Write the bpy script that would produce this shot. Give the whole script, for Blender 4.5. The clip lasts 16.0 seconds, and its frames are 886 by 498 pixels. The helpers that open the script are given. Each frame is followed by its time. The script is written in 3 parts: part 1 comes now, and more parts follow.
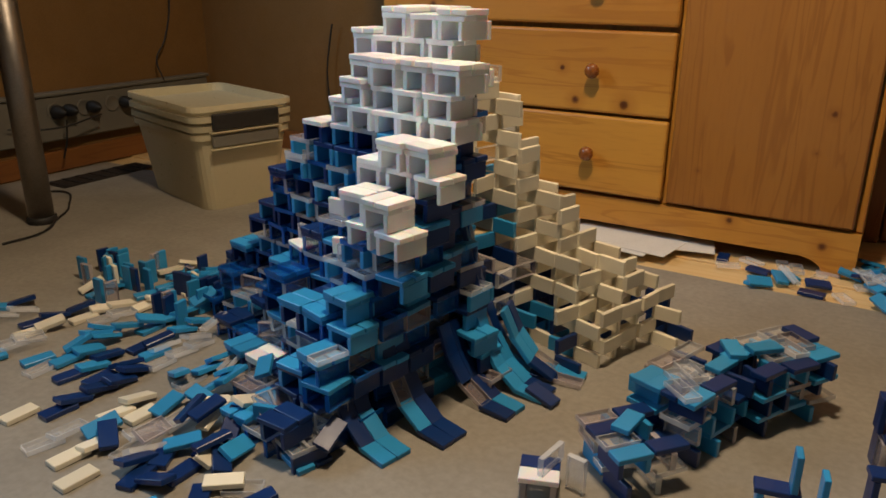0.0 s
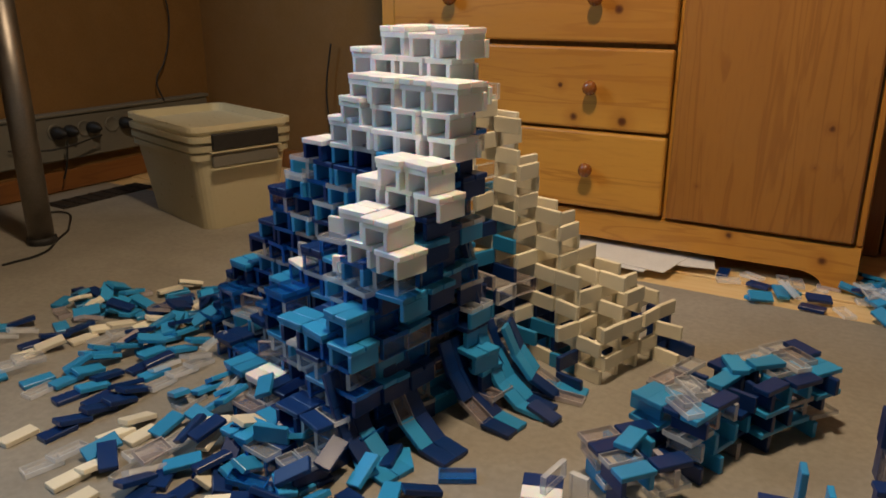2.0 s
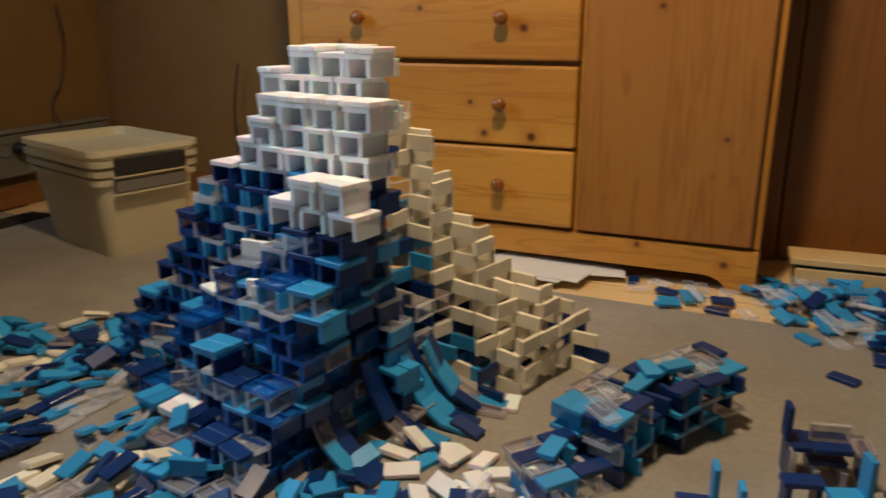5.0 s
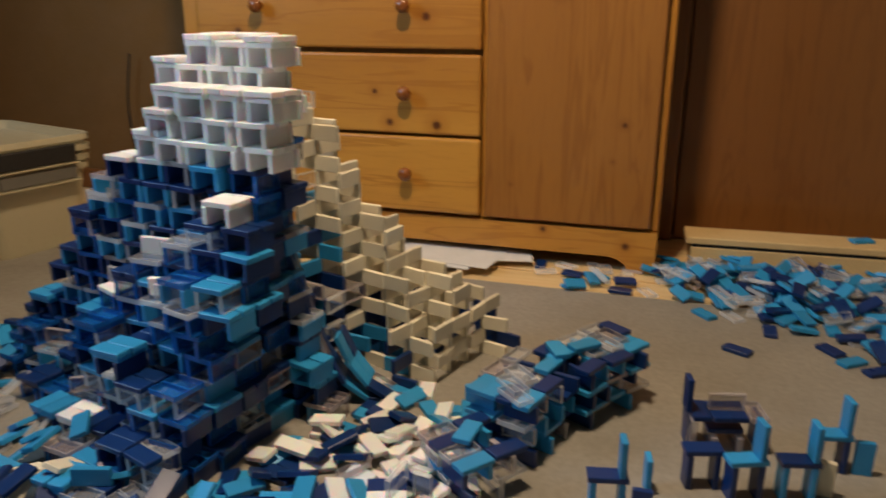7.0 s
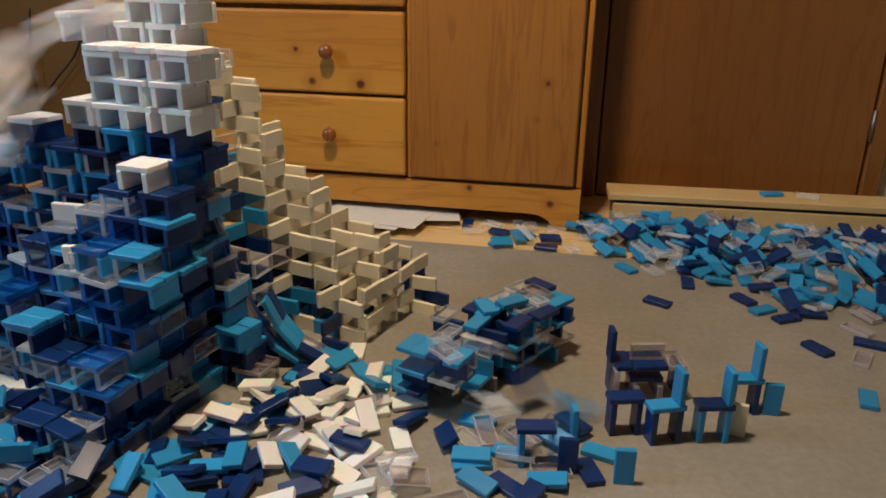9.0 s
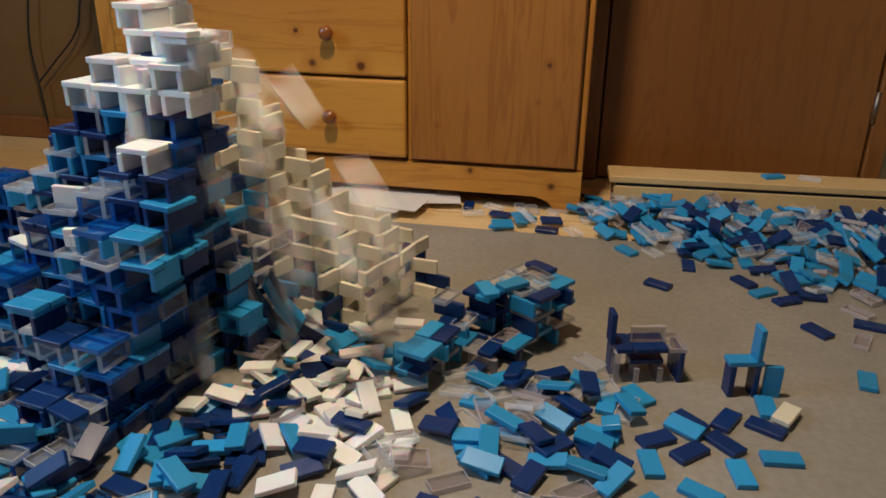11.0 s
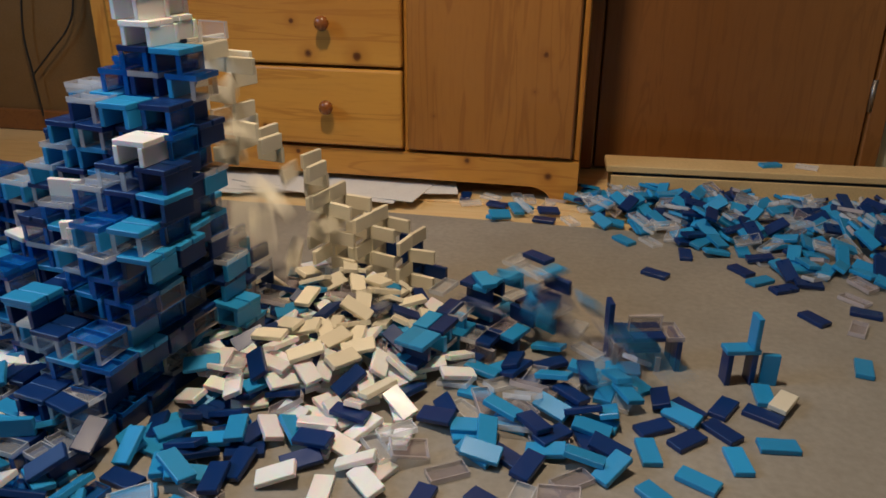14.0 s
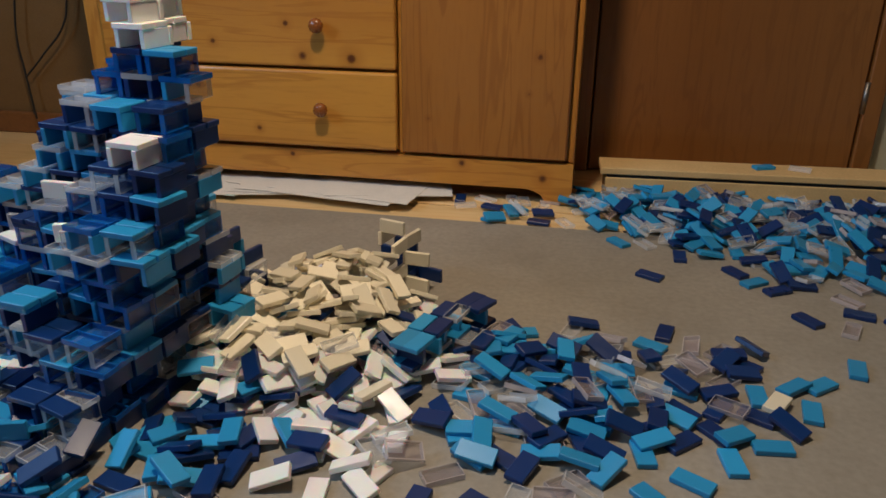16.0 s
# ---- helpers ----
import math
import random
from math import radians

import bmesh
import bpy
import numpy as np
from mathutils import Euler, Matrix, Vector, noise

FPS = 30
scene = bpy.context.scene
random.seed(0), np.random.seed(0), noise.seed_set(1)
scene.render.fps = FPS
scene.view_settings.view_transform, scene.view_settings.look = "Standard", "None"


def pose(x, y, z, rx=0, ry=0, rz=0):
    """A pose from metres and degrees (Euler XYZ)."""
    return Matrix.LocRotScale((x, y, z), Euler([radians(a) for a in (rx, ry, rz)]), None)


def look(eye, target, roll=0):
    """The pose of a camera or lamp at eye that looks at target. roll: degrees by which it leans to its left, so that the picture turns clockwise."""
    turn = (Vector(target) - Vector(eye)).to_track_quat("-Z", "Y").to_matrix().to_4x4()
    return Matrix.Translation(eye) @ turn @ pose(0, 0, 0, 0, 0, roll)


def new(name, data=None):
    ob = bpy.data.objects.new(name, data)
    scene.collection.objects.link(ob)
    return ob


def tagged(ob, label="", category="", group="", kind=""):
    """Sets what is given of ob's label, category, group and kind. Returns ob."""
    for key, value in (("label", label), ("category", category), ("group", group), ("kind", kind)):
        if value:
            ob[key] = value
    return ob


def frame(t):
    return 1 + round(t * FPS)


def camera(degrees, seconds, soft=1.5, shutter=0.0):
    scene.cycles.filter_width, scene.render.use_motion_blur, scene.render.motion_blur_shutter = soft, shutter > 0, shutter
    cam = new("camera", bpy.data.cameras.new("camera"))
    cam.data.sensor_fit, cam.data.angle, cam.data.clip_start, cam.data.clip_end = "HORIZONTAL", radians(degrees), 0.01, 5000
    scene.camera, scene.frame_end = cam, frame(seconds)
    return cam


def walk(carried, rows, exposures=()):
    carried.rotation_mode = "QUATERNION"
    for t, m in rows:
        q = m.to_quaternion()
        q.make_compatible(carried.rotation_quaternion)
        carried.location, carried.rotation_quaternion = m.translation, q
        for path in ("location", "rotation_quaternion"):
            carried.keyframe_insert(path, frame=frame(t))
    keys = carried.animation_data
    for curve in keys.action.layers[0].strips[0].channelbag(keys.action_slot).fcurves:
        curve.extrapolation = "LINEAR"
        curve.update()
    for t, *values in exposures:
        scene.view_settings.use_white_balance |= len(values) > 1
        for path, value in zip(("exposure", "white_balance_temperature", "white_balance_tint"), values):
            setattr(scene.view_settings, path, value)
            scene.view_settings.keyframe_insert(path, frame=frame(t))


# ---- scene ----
cam = camera(61.0, 16.0, soft=1.6, shutter=2.0)
EYE = (0.0, 0.0, 0.58)
TURNS = [
    (0.0, -0.42, -19.79, -0.39),
    (0.5, -0.38, -19.78, -0.35),
    (1.0, -0.35, -19.42, -0.37),
    (1.5, -0.37, -18.91, -0.33),
    (2.0, -0.58, -18.46, 0.06),
    (2.5, -0.60, -18.01, -0.11),
    (3.0, -1.07, -17.57, -0.01),
    (3.5, -1.75, -17.31, 0.18),
    (4.0, -3.41, -17.21, 0.25),
    (6.5, -12.68, -17.48, -0.01),
    (7.0, -14.39, -17.96, -0.03),
    (7.5, -16.64, -18.68, 0.06),
    (8.0, -19.08, -19.52, -0.34),
    (8.5, -19.77, -20.38, -0.56),
    (9.0, -20.00, -20.96, -0.66),
    (9.5, -20.06, -21.36, -0.67),
    (10.0, -20.04, -21.69, -0.66),
    (12.5, -19.81, -22.88, -0.52),
    (13.0, -19.92, -22.97, -0.40),
    (13.5, -20.13, -22.98, -0.35),
    (14.0, -20.26, -23.00, -0.39),
    (14.5, -20.37, -22.98, -0.41),
    (15.0, -20.45, -22.94, -0.45),
    (15.5, -20.59, -22.89, -0.45),
    (16.0, -20.66, -22.82, -0.47),
]
walk(cam, [(t, pose(*EYE, 90 + p, r, y)) for t, y, p, r in TURNS], exposures=[(0.0, -0.10, 6750, 10), (4.0, -0.07, 6750, 10), (8.0, -0.03, 6650, 10), (12.5, -0.06, 6230, 10), (16.0, -0.23, 6180, 10)])

# ---- room axes: u runs along the cabinet's front, v into the back wall ----
ROOM = -31.5
U = Vector((math.cos(radians(ROOM)), math.sin(radians(ROOM)), 0))
V = Vector((-U.y, U.x, 0))


def room(u, v, z, turn=0):
    p = U * u + V * v
    return pose(p.x, p.y, z, 0, 0, ROOM + turn)


LEFT, BACK, RIGHT, REAR, TOP = -2.235, 2.01, 1.75, -1.9, 2.4
MAT_EDGE = 1.52

# ---- light ----
world = bpy.data.worlds.new("evening")
scene.world = world
world.use_nodes = True
wn = world.node_tree
sky = wn.nodes.new("ShaderNodeTexSky")
sky.sky_type, sky.sun_disc, sky.sun_elevation, sky.sun_rotation = "NISHITA", False, radians(6), radians(200)
wn.nodes["Background"].inputs[1].default_value = 0.06
wn.links.new(sky.outputs[0], wn.nodes["Background"].inputs[0])


def lamp(name, m, energy, size, colour, size_y=None):
    data = bpy.data.lights.new(name, "AREA")
    data.energy, data.size, data.color = energy, size, colour
    if size_y:
        data.shape, data.size_y = "RECTANGLE", size_y
    else:
        data.shape = "DISK"
    ob = new(name, data)
    ob.matrix_world = m
    return ob


LAMP = (0.07, 0.78, 1.85)
lamp("ceiling_lamp_light", pose(LAMP[0], LAMP[1], LAMP[2], 0, 0, 0), 28, 0.18, (1.0, 0.77, 0.53))
# Cool fill from the left, added at a window that is never in view.
win = U * (LEFT + 0.02) + V * 0.1
lamp("window_light", look((win.x, win.y, 1.45), (win.x + U.x, win.y + U.y, 1.15)), 32, 1.1, (0.46, 0.70, 1.0), 0.9)

# ---- materials ----


def material(name, colour, rough=0.5, metal=0.0, coat=0.0):
    m = bpy.data.materials.new(name)
    m.use_nodes = True
    b = m.node_tree.nodes["Principled BSDF"]
    b.inputs["Base Color"].default_value = (*colour, 1)
    b.inputs["Roughness"].default_value = rough
    b.inputs["Metallic"].default_value = metal
    b.inputs["Coat Weight"].default_value = coat
    return m


class Nodes:
    """Short hand for a material's node tree."""

    def __init__(self, m):
        self.t = m.node_tree
        self.b = self.t.nodes["Principled BSDF"]

    def add(self, kind, **values):
        n = self.t.nodes.new(kind)
        for key, value in values.items():
            n.inputs[key.replace("_", " ")].default_value = value
        return n

    def link(self, a, b):
        self.t.links.new(a, b)

    def coords(self, scale, turn=(0, 0, 0)):
        c, m = self.add("ShaderNodeTexCoord"), self.add("ShaderNodeMapping")
        m.inputs["Scale"].default_value, m.inputs["Rotation"].default_value = scale, turn
        self.link(c.outputs["Object"], m.inputs["Vector"])
        return m.outputs[0]

    def noise(self, vec, scale, detail=4.0, rough=0.55, distort=0.0):
        n = self.add("ShaderNodeTexNoise", Scale=scale, Detail=detail, Roughness=rough, Distortion=distort)
        self.link(vec, n.inputs["Vector"])
        return n.outputs["Fac"]

    def ramp(self, fac, *stops):
        r = self.add("ShaderNodeValToRGB")
        e = r.color_ramp.elements
        while len(e) < len(stops):
            e.new(0.5)
        for el, (at, c) in zip(e, stops):
            el.position, el.color = at, (*c, 1) if len(c) == 3 else c
        self.link(fac, r.inputs[0])
        return r.outputs[0]

    def mix(self, fac, a, b, blend="MIX"):
        n = self.t.nodes.new("ShaderNodeMix")
        n.data_type, n.blend_type = "RGBA", blend
        for socket, value in ((n.inputs[0], fac), (n.inputs[6], a), (n.inputs[7], b)):
            if isinstance(value, (int, float)):
                socket.default_value = value
            elif isinstance(value, tuple):
                socket.default_value = (*value, 1)
            else:
                self.link(value, socket)
        return n.outputs[2]

    def bump(self, height, strength, distance):
        n = self.add("ShaderNodeBump", Strength=strength, Distance=distance)
        self.link(height, n.inputs["Height"])
        self.link(n.outputs[0], self.b.inputs["Normal"])


def plastic(name, colour, rough=0.3):
    m = material(name, colour, rough)
    n = Nodes(m)
    info = n.add("ShaderNodeObjectInfo")
    light = tuple(min(1.0, c * 1.15) for c in colour)
    dark = tuple(c * 0.82 for c in colour)
    island, both, part_of = n.add("ShaderNodeNewGeometry"), n.add("ShaderNodeMath"), n.add("ShaderNodeMath")
    both.operation, part_of.operation = "ADD", "FRACT"
    n.link(info.outputs["Random"], both.inputs[0])
    n.link(island.outputs["Random Per Island"], both.inputs[1])
    n.link(both.outputs[0], part_of.inputs[0])
    tone = n.ramp(part_of.outputs[0], (0.0, dark), (1.0, light))
    grime = n.noise(n.coords((1, 1, 1)), 60, 3)
    n.link(n.mix(n.ramp(grime, (0.55, (0, 0, 0)), (0.8, (0.22, 0.22, 0.22))), tone, dark), n.b.inputs["Base Color"])
    n.link(n.ramp(grime, (0.2, (rough * 0.8,) * 3), (0.8, (rough * 1.4,) * 3)), n.b.inputs["Roughness"])
    n.bump(n.noise(n.coords((1, 1, 1)), 260, 2), 0.06, 0.0005)
    n.b.inputs["IOR"].default_value = 1.45
    return m


NAVY = plastic("navy_plastic", (0.004, 0.027, 0.125))
CYAN = plastic("light_blue_plastic", (0.025, 0.27, 0.56))


def see_through(m, share):
    """Lets that share of the light pass straight through, as thin moulded plastic does."""
    t = m.node_tree
    mix, clear, out = t.nodes.new("ShaderNodeMixShader"), t.nodes.new("ShaderNodeBsdfTransparent"), t.nodes["Material Output"]
    mix.inputs[0].default_value = share
    t.links.new(t.nodes["Principled BSDF"].outputs[0], mix.inputs[1])
    t.links.new(clear.outputs[0], mix.inputs[2])
    t.links.new(mix.outputs[0], out.inputs["Surface"])
    return m


BLUE = see_through(plastic("blue_tinted_clear_plastic", (0.008, 0.125, 0.46), 0.12), 0.45)
BLUE_RIM = see_through(plastic("blue_tinted_clear_rim", (0.008, 0.12, 0.44), 0.10), 0.25)
CLEAR = see_through(plastic("clear_plastic", (0.75, 0.80, 0.88), 0.08), 0.86)
CLEAR_RIM = see_through(plastic("clear_plastic_rim", (0.86, 0.88, 0.92), 0.06), 0.64)
SMOKE = see_through(plastic("smoky_clear_plastic", (0.36, 0.31, 0.34), 0.10), 0.72)
SMOKE_RIM = see_through(plastic("smoky_clear_rim", (0.62, 0.56, 0.56), 0.08), 0.52)
WHITE = plastic("white_plastic", (0.86, 0.86, 0.86))
WHITE.node_tree.nodes["Principled BSDF"].inputs["Subsurface Weight"].default_value = 0.4
WHITE.node_tree.nodes["Principled BSDF"].inputs["Subsurface Scale"].default_value = 0.008
CREAM = plastic("cream_plastic", (0.82, 0.76, 0.60))


def pine(name, along, base=(0.60, 0.285, 0.048), dark=(0.36, 0.13, 0.018), knots=(), gloss=0.34):
    """Lacquered pine; the grain runs along the axis 0, 1 or 2."""
    m = material(name, base, gloss, 0, 0.25)
    n = Nodes(m)
    scale = [1.0, 1.0, 1.0]
    scale[along] = 0.09
    vec = n.coords(tuple(scale))
    rings = n.noise(vec, 16, 3, 0.5, 1.2)
    w = n.add("ShaderNodeMath")
    w.operation = "MULTIPLY"
    w.inputs[1].default_value = 26.0
    n.link(rings, w.inputs[0])
    s = n.add("ShaderNodeMath")
    s.operation = "SINE"
    n.link(w.outputs[0], s.inputs[0])
    col = n.ramp(s.outputs[0], (0.0, base), (0.62, base), (1.0, tuple(0.5 * a + 0.5 * b for a, b in zip(base, dark))))
    col = n.mix(n.ramp(n.noise(vec, 4.5, 2), (0.35, (0, 0, 0)), (0.75, (0.6, 0.6, 0.6))), col, dark)
    fine = n.noise(vec, 150, 3)
    col = n.mix(n.ramp(fine, (0.5, (0, 0, 0)), (0.8, (0.3, 0.3, 0.3))), col, dark)
    flat = n.coords((1, 0, 1))
    for u, z, size in knots:
        d = n.add("ShaderNodeVectorMath")
        d.operation = "DISTANCE"
        d.inputs[1].default_value = (u, 0, z)
        wobble = n.mix(0.004, flat, n.add("ShaderNodeTexNoise", Scale=60.0).outputs["Color"])
        n.link(wobble, d.inputs[0])
        near = n.ramp(d.outputs["Value"], (size * 0.7, (0.95, 0.95, 0.95)), (size * 1.25, (0.0, 0.0, 0.0)))
        halo = n.ramp(d.outputs["Value"], (size, (0.55, 0.55, 0.55)), (size * 4.0, (0.0, 0.0, 0.0)))
        col = n.mix(near, n.mix(halo, col, dark), (0.085, 0.022, 0.006))
    n.link(col, n.b.inputs["Base Color"])
    n.link(n.ramp(fine, (0.2, (gloss * 0.8,) * 3), (0.8, (gloss * 1.3,) * 3)), n.b.inputs["Roughness"])
    n.bump(fine, 0.12, 0.001)
    return m


KNOTS = (
    (-0.755, 0.148, 0.005), (-0.521, 0.317, 0.010), (-0.636, 0.320, 0.008), (-0.852, 0.346, 0.005), (-0.672, 0.390, 0.006), (-0.90, 0.245, 0.005),
    (-0.681, 0.086, 0.006), (-0.268, 0.088, 0.007), (-0.080, 0.062, 0.008), (-0.545, 0.556, 0.009), (-0.80, 0.60, 0.006), (-1.02, 0.52, 0.008),
)
PINE_ALONG = pine("pine_grain_along", 0, knots=KNOTS)
PINE_UP = pine("pine_grain_upright", 2)
# Redder door pine, with the weaker lamp light there darkened into its base.
PINE_DOOR = pine("dimmed_red_pine_upright", 2, (0.37, 0.152, 0.029), (0.23, 0.08, 0.014), ((-0.10, 0.335, 0.005), (-0.345, 0.19, 0.003), (-0.25, 0.60, 0.006), (-0.12, 0.255, 0.003)))
FLOORBOARD = pine("floorboard_pine", 0, (0.82, 0.60, 0.31), (0.68, 0.45, 0.19), (), 0.4)
DOOR_WOOD = pine("brown_door_veneer", 2, (0.25, 0.10, 0.022), (0.175, 0.064, 0.013), (), 0.45)
KNOB_WOOD = pine("knob_wood", 2, (0.27, 0.085, 0.018), (0.16, 0.045, 0.01), (), 0.25)
SKIRT_WOOD = pine("skirting_wood", 1, (0.22, 0.085, 0.02), (0.15, 0.05, 0.013), (), 0.45)


def mottled(name, a, b, scale, rough=0.8, bump=0.1, fine=400, metal=0.0, depth=0.001):
    m = material(name, a, rough, metal)
    n = Nodes(m)
    vec = n.coords((1, 1, 1))
    col = n.mix(n.ramp(n.noise(vec, scale, 6, 0.6), (0.3, (0, 0, 0)), (0.7, (1, 1, 1))), a, b)
    col = n.mix(n.ramp(n.noise(vec, fine, 2), (0.35, (0, 0, 0)), (0.75, (0.35, 0.35, 0.35))), col, tuple(c * 0.6 for c in b))
    n.link(col, n.b.inputs["Base Color"])
    n.link(n.ramp(n.noise(vec, scale * 3, 3), (0.3, (rough * 0.85,) * 3), (0.7, (min(1, rough * 1.15),) * 3)), n.b.inputs["Roughness"])
    n.bump(n.noise(vec, fine, 3), bump, depth)
    return m


LINO = mottled("grey_lino", (0.325, 0.30, 0.255), (0.25, 0.228, 0.19), 5, 0.55, 0.05, 90)
WALLPAPER = mottled("brown_wallpaper", (0.215, 0.110, 0.030), (0.18, 0.094, 0.026), 3, 0.85, 0.2, 220)
PLASTER = mottled("plaster", (0.38, 0.31, 0.22), (0.34, 0.28, 0.2), 3, 0.9, 0.1, 200)
TRUNK = mottled("grey_trunking", (0.17, 0.16, 0.13), (0.145, 0.135, 0.115), 8, 0.5, 0.03)
STEEL = mottled("brushed_steel", (0.34, 0.30, 0.26), (0.29, 0.26, 0.23), 30, 0.45, 0.03, 300, 1.0)
BLACK = mottled("black_rubber", (0.012, 0.011, 0.01), (0.02, 0.018, 0.016), 40, 0.6, 0.05)
DARK_VOID = mottled("dark_grille", (0.02, 0.015, 0.01), (0.03, 0.02, 0.015), 30, 0.7, 0.05)
CARD = mottled("brown_cardboard", (0.74, 0.52, 0.24), (0.66, 0.45, 0.20), 6, 0.8, 0.1, 250)
PAPER = mottled("white_paper", (0.78, 0.77, 0.74), (0.7, 0.69, 0.66), 6, 0.8, 0.03)
TEAL_PAPER = mottled("pale_teal_paper", (0.38, 0.56, 0.55), (0.6, 0.68, 0.66), 14, 0.8, 0.03)
PALE = mottled("pale_frame_paint", (0.55, 0.58, 0.48), (0.5, 0.52, 0.44), 6, 0.6, 0.03)
TUB = see_through(plastic("milky_box_plastic", (0.64, 0.57, 0.38), 0.3), 0.34)
LAMP_SHADE = material("glowing_lampshade", (0.9, 0.85, 0.75), 0.6)
LAMP_SHADE.node_tree.nodes["Principled BSDF"].inputs["Emission Color"].default_value = (1, 0.8, 0.55, 1)
LAMP_SHADE.node_tree.nodes["Principled BSDF"].inputs["Emission Strength"].default_value = 2.0

# ---- mesh helpers ----


def box(bm, lo, hi, bevel=0.0, segments=1):
    made = bmesh.ops.create_cube(bm, size=1)["verts"]
    for v in made:
        v.co = [(l + h) / 2 + c * (h - l) for l, h, c in zip(lo, hi, v.co)]
    if bevel:
        edges = {e for v in made for e in v.link_edges}
        bmesh.ops.bevel(bm, geom=list(edges), offset=bevel, segments=segments, affect="EDGES", profile=0.5)


def lathe(bm, rings, sides=24, centre=(0, 0)):
    """Rings of (radius, height) from the bottom up, turned round the z axis, closed at both ends."""
    loops = []
    for r, z in rings:
        loops.append([bm.verts.new((centre[0] + r * math.cos(2 * math.pi * i / sides), centre[1] + r * math.sin(2 * math.pi * i / sides), z)) for i in range(sides)])
    for a, b in zip(loops, loops[1:]):
        for i in range(sides):
            bm.faces.new((a[i], a[(i + 1) % sides], b[(i + 1) % sides], b[i]))
    bm.faces.new(list(reversed(loops[0])))
    bm.faces.new(loops[-1])


def mesh_of(name, bm, mat, smooth=False):
    me = bpy.data.meshes.new(name)
    bm.normal_update()
    bm.to_mesh(me)
    bm.free()
    me.materials.append(mat)
    if smooth:
        for p in me.polygons:
            p.use_smooth = True
    return me


def part(name, bm, mat, parent=None, label="", m=None, smooth=False):
    ob = new(name, mesh_of(name, bm, mat, smooth))
    if parent:
        ob.parent = parent
    if m is not None:
        ob.matrix_basis = m
    return tagged(ob, label)


def slab(name, lo, hi, mat, parent=None, label="", m=None, bevel=0.0, segments=1):
    bm = bmesh.new()
    box(bm, lo, hi, bevel, segments)
    return part(name, bm, mat, parent, label, m)


def thing(name, label, category, m, group=""):
    ob = tagged(new(name), label, category, group)
    ob.empty_display_size = 0.02
    ob.matrix_basis = m
    return ob


def tube(name, points, radius, mat, parent=None, label=""):
    """A cable through the points, as a mesh."""
    cu = bpy.data.curves.new(name, "CURVE")
    cu.dimensions, cu.bevel_depth, cu.bevel_resolution, cu.resolution_u = "3D", radius, 2, 8
    sp = cu.splines.new("BEZIER")
    sp.bezier_points.add(len(points) - 1)
    for bp, p in zip(sp.bezier_points, points):
        bp.co, bp.handle_left_type, bp.handle_right_type = p, "AUTO", "AUTO"
    tmp = new(name, cu)
    bpy.context.view_layer.update()
    me = bpy.data.meshes.new_from_object(tmp.evaluated_get(bpy.context.evaluated_depsgraph_get()))
    bpy.data.objects.remove(tmp)
    me.materials.clear()
    me.materials.append(mat)
    ob = new(name, me)
    if parent:
        ob.parent = parent
    return tagged(ob, label)


def structure(ob, label, category):
    return tagged(ob, label, category, kind="structure")


# ---- the room ----
R0 = room(0, 0, 0)
structure(slab("floor", (LEFT - 0.1, REAR - 0.1, -0.12), (RIGHT + 0.1, BACK + 0.1, -0.006), FLOORBOARD, m=R0), "pale pine board floor along the wall", "floor")
structure(slab("mat", (LEFT + 0.02, REAR, -0.0055), (RIGHT, MAT_EDGE, 0.0), LINO, m=R0), "worn grey-beige lino covering the floor", "floor covering")
board_parent = bpy.data.objects["floor"]
for i in range(4):
    v0 = MAT_EDGE - 0.02 + i * 0.125
    slab("floorboard", (LEFT, v0 + 0.001, -0.006), (RIGHT, v0 + 0.124, -0.0008 if v0 > MAT_EDGE else -0.0056), FLOORBOARD, board_parent, bevel=0.0008)
structure(slab("wall_back", (LEFT - 0.1, BACK, 0), (RIGHT + 0.1, BACK + 0.1, TOP), WALLPAPER, m=R0), "brown wallpapered wall", "wall")
# The opening in this wall is added for the cool fill.
left = structure(slab("wall_left", (LEFT - 0.1, REAR, 0), (LEFT, BACK, 0.9), WALLPAPER, m=R0), "brown wallpapered wall with an added unseen window opening", "wall")
slab("upper_wall", (LEFT - 0.1, REAR, 2.0), (LEFT, BACK, TOP), WALLPAPER, left)
slab("side_wall", (LEFT - 0.1, REAR, 0.9), (LEFT, -0.5, 2.0), WALLPAPER, left)
slab("side_wall", (LEFT - 0.1, 0.7, 0.9), (LEFT, BACK, 2.0), WALLPAPER, left)
structure(slab("wall_right", (RIGHT, REAR, 0), (RIGHT + 0.1, BACK, TOP), PLASTER, m=R0), "plain plastered wall", "wall")
structure(slab("wall_rear", (LEFT - 0.1, REAR - 0.1, 0), (RIGHT + 0.1, REAR, TOP), PLASTER, m=R0), "plain plastered wall", "wall")
structure(slab("ceiling", (LEFT - 0.1, REAR - 0.1, TOP), (RIGHT + 0.1, BACK + 0.1, TOP + 0.1), PLASTER, m=R0), "plain plastered ceiling", "ceiling")
structure(slab("baseboard", (LEFT + 0.001, 0.2, 0.0), (LEFT + 0.018, 1.99, 0.065), SKIRT_WOOD, m=R0, bevel=0.004), "orange-brown wooden skirting board", "baseboard")
structure(slab("baseboard", (LEFT + 0.02, BACK - 0.016, 0.0), (-1.2, BACK - 0.001, 0.065), SKIRT_WOOD, m=R0, bevel=0.004), "orange-brown wooden skirting board", "baseboard")

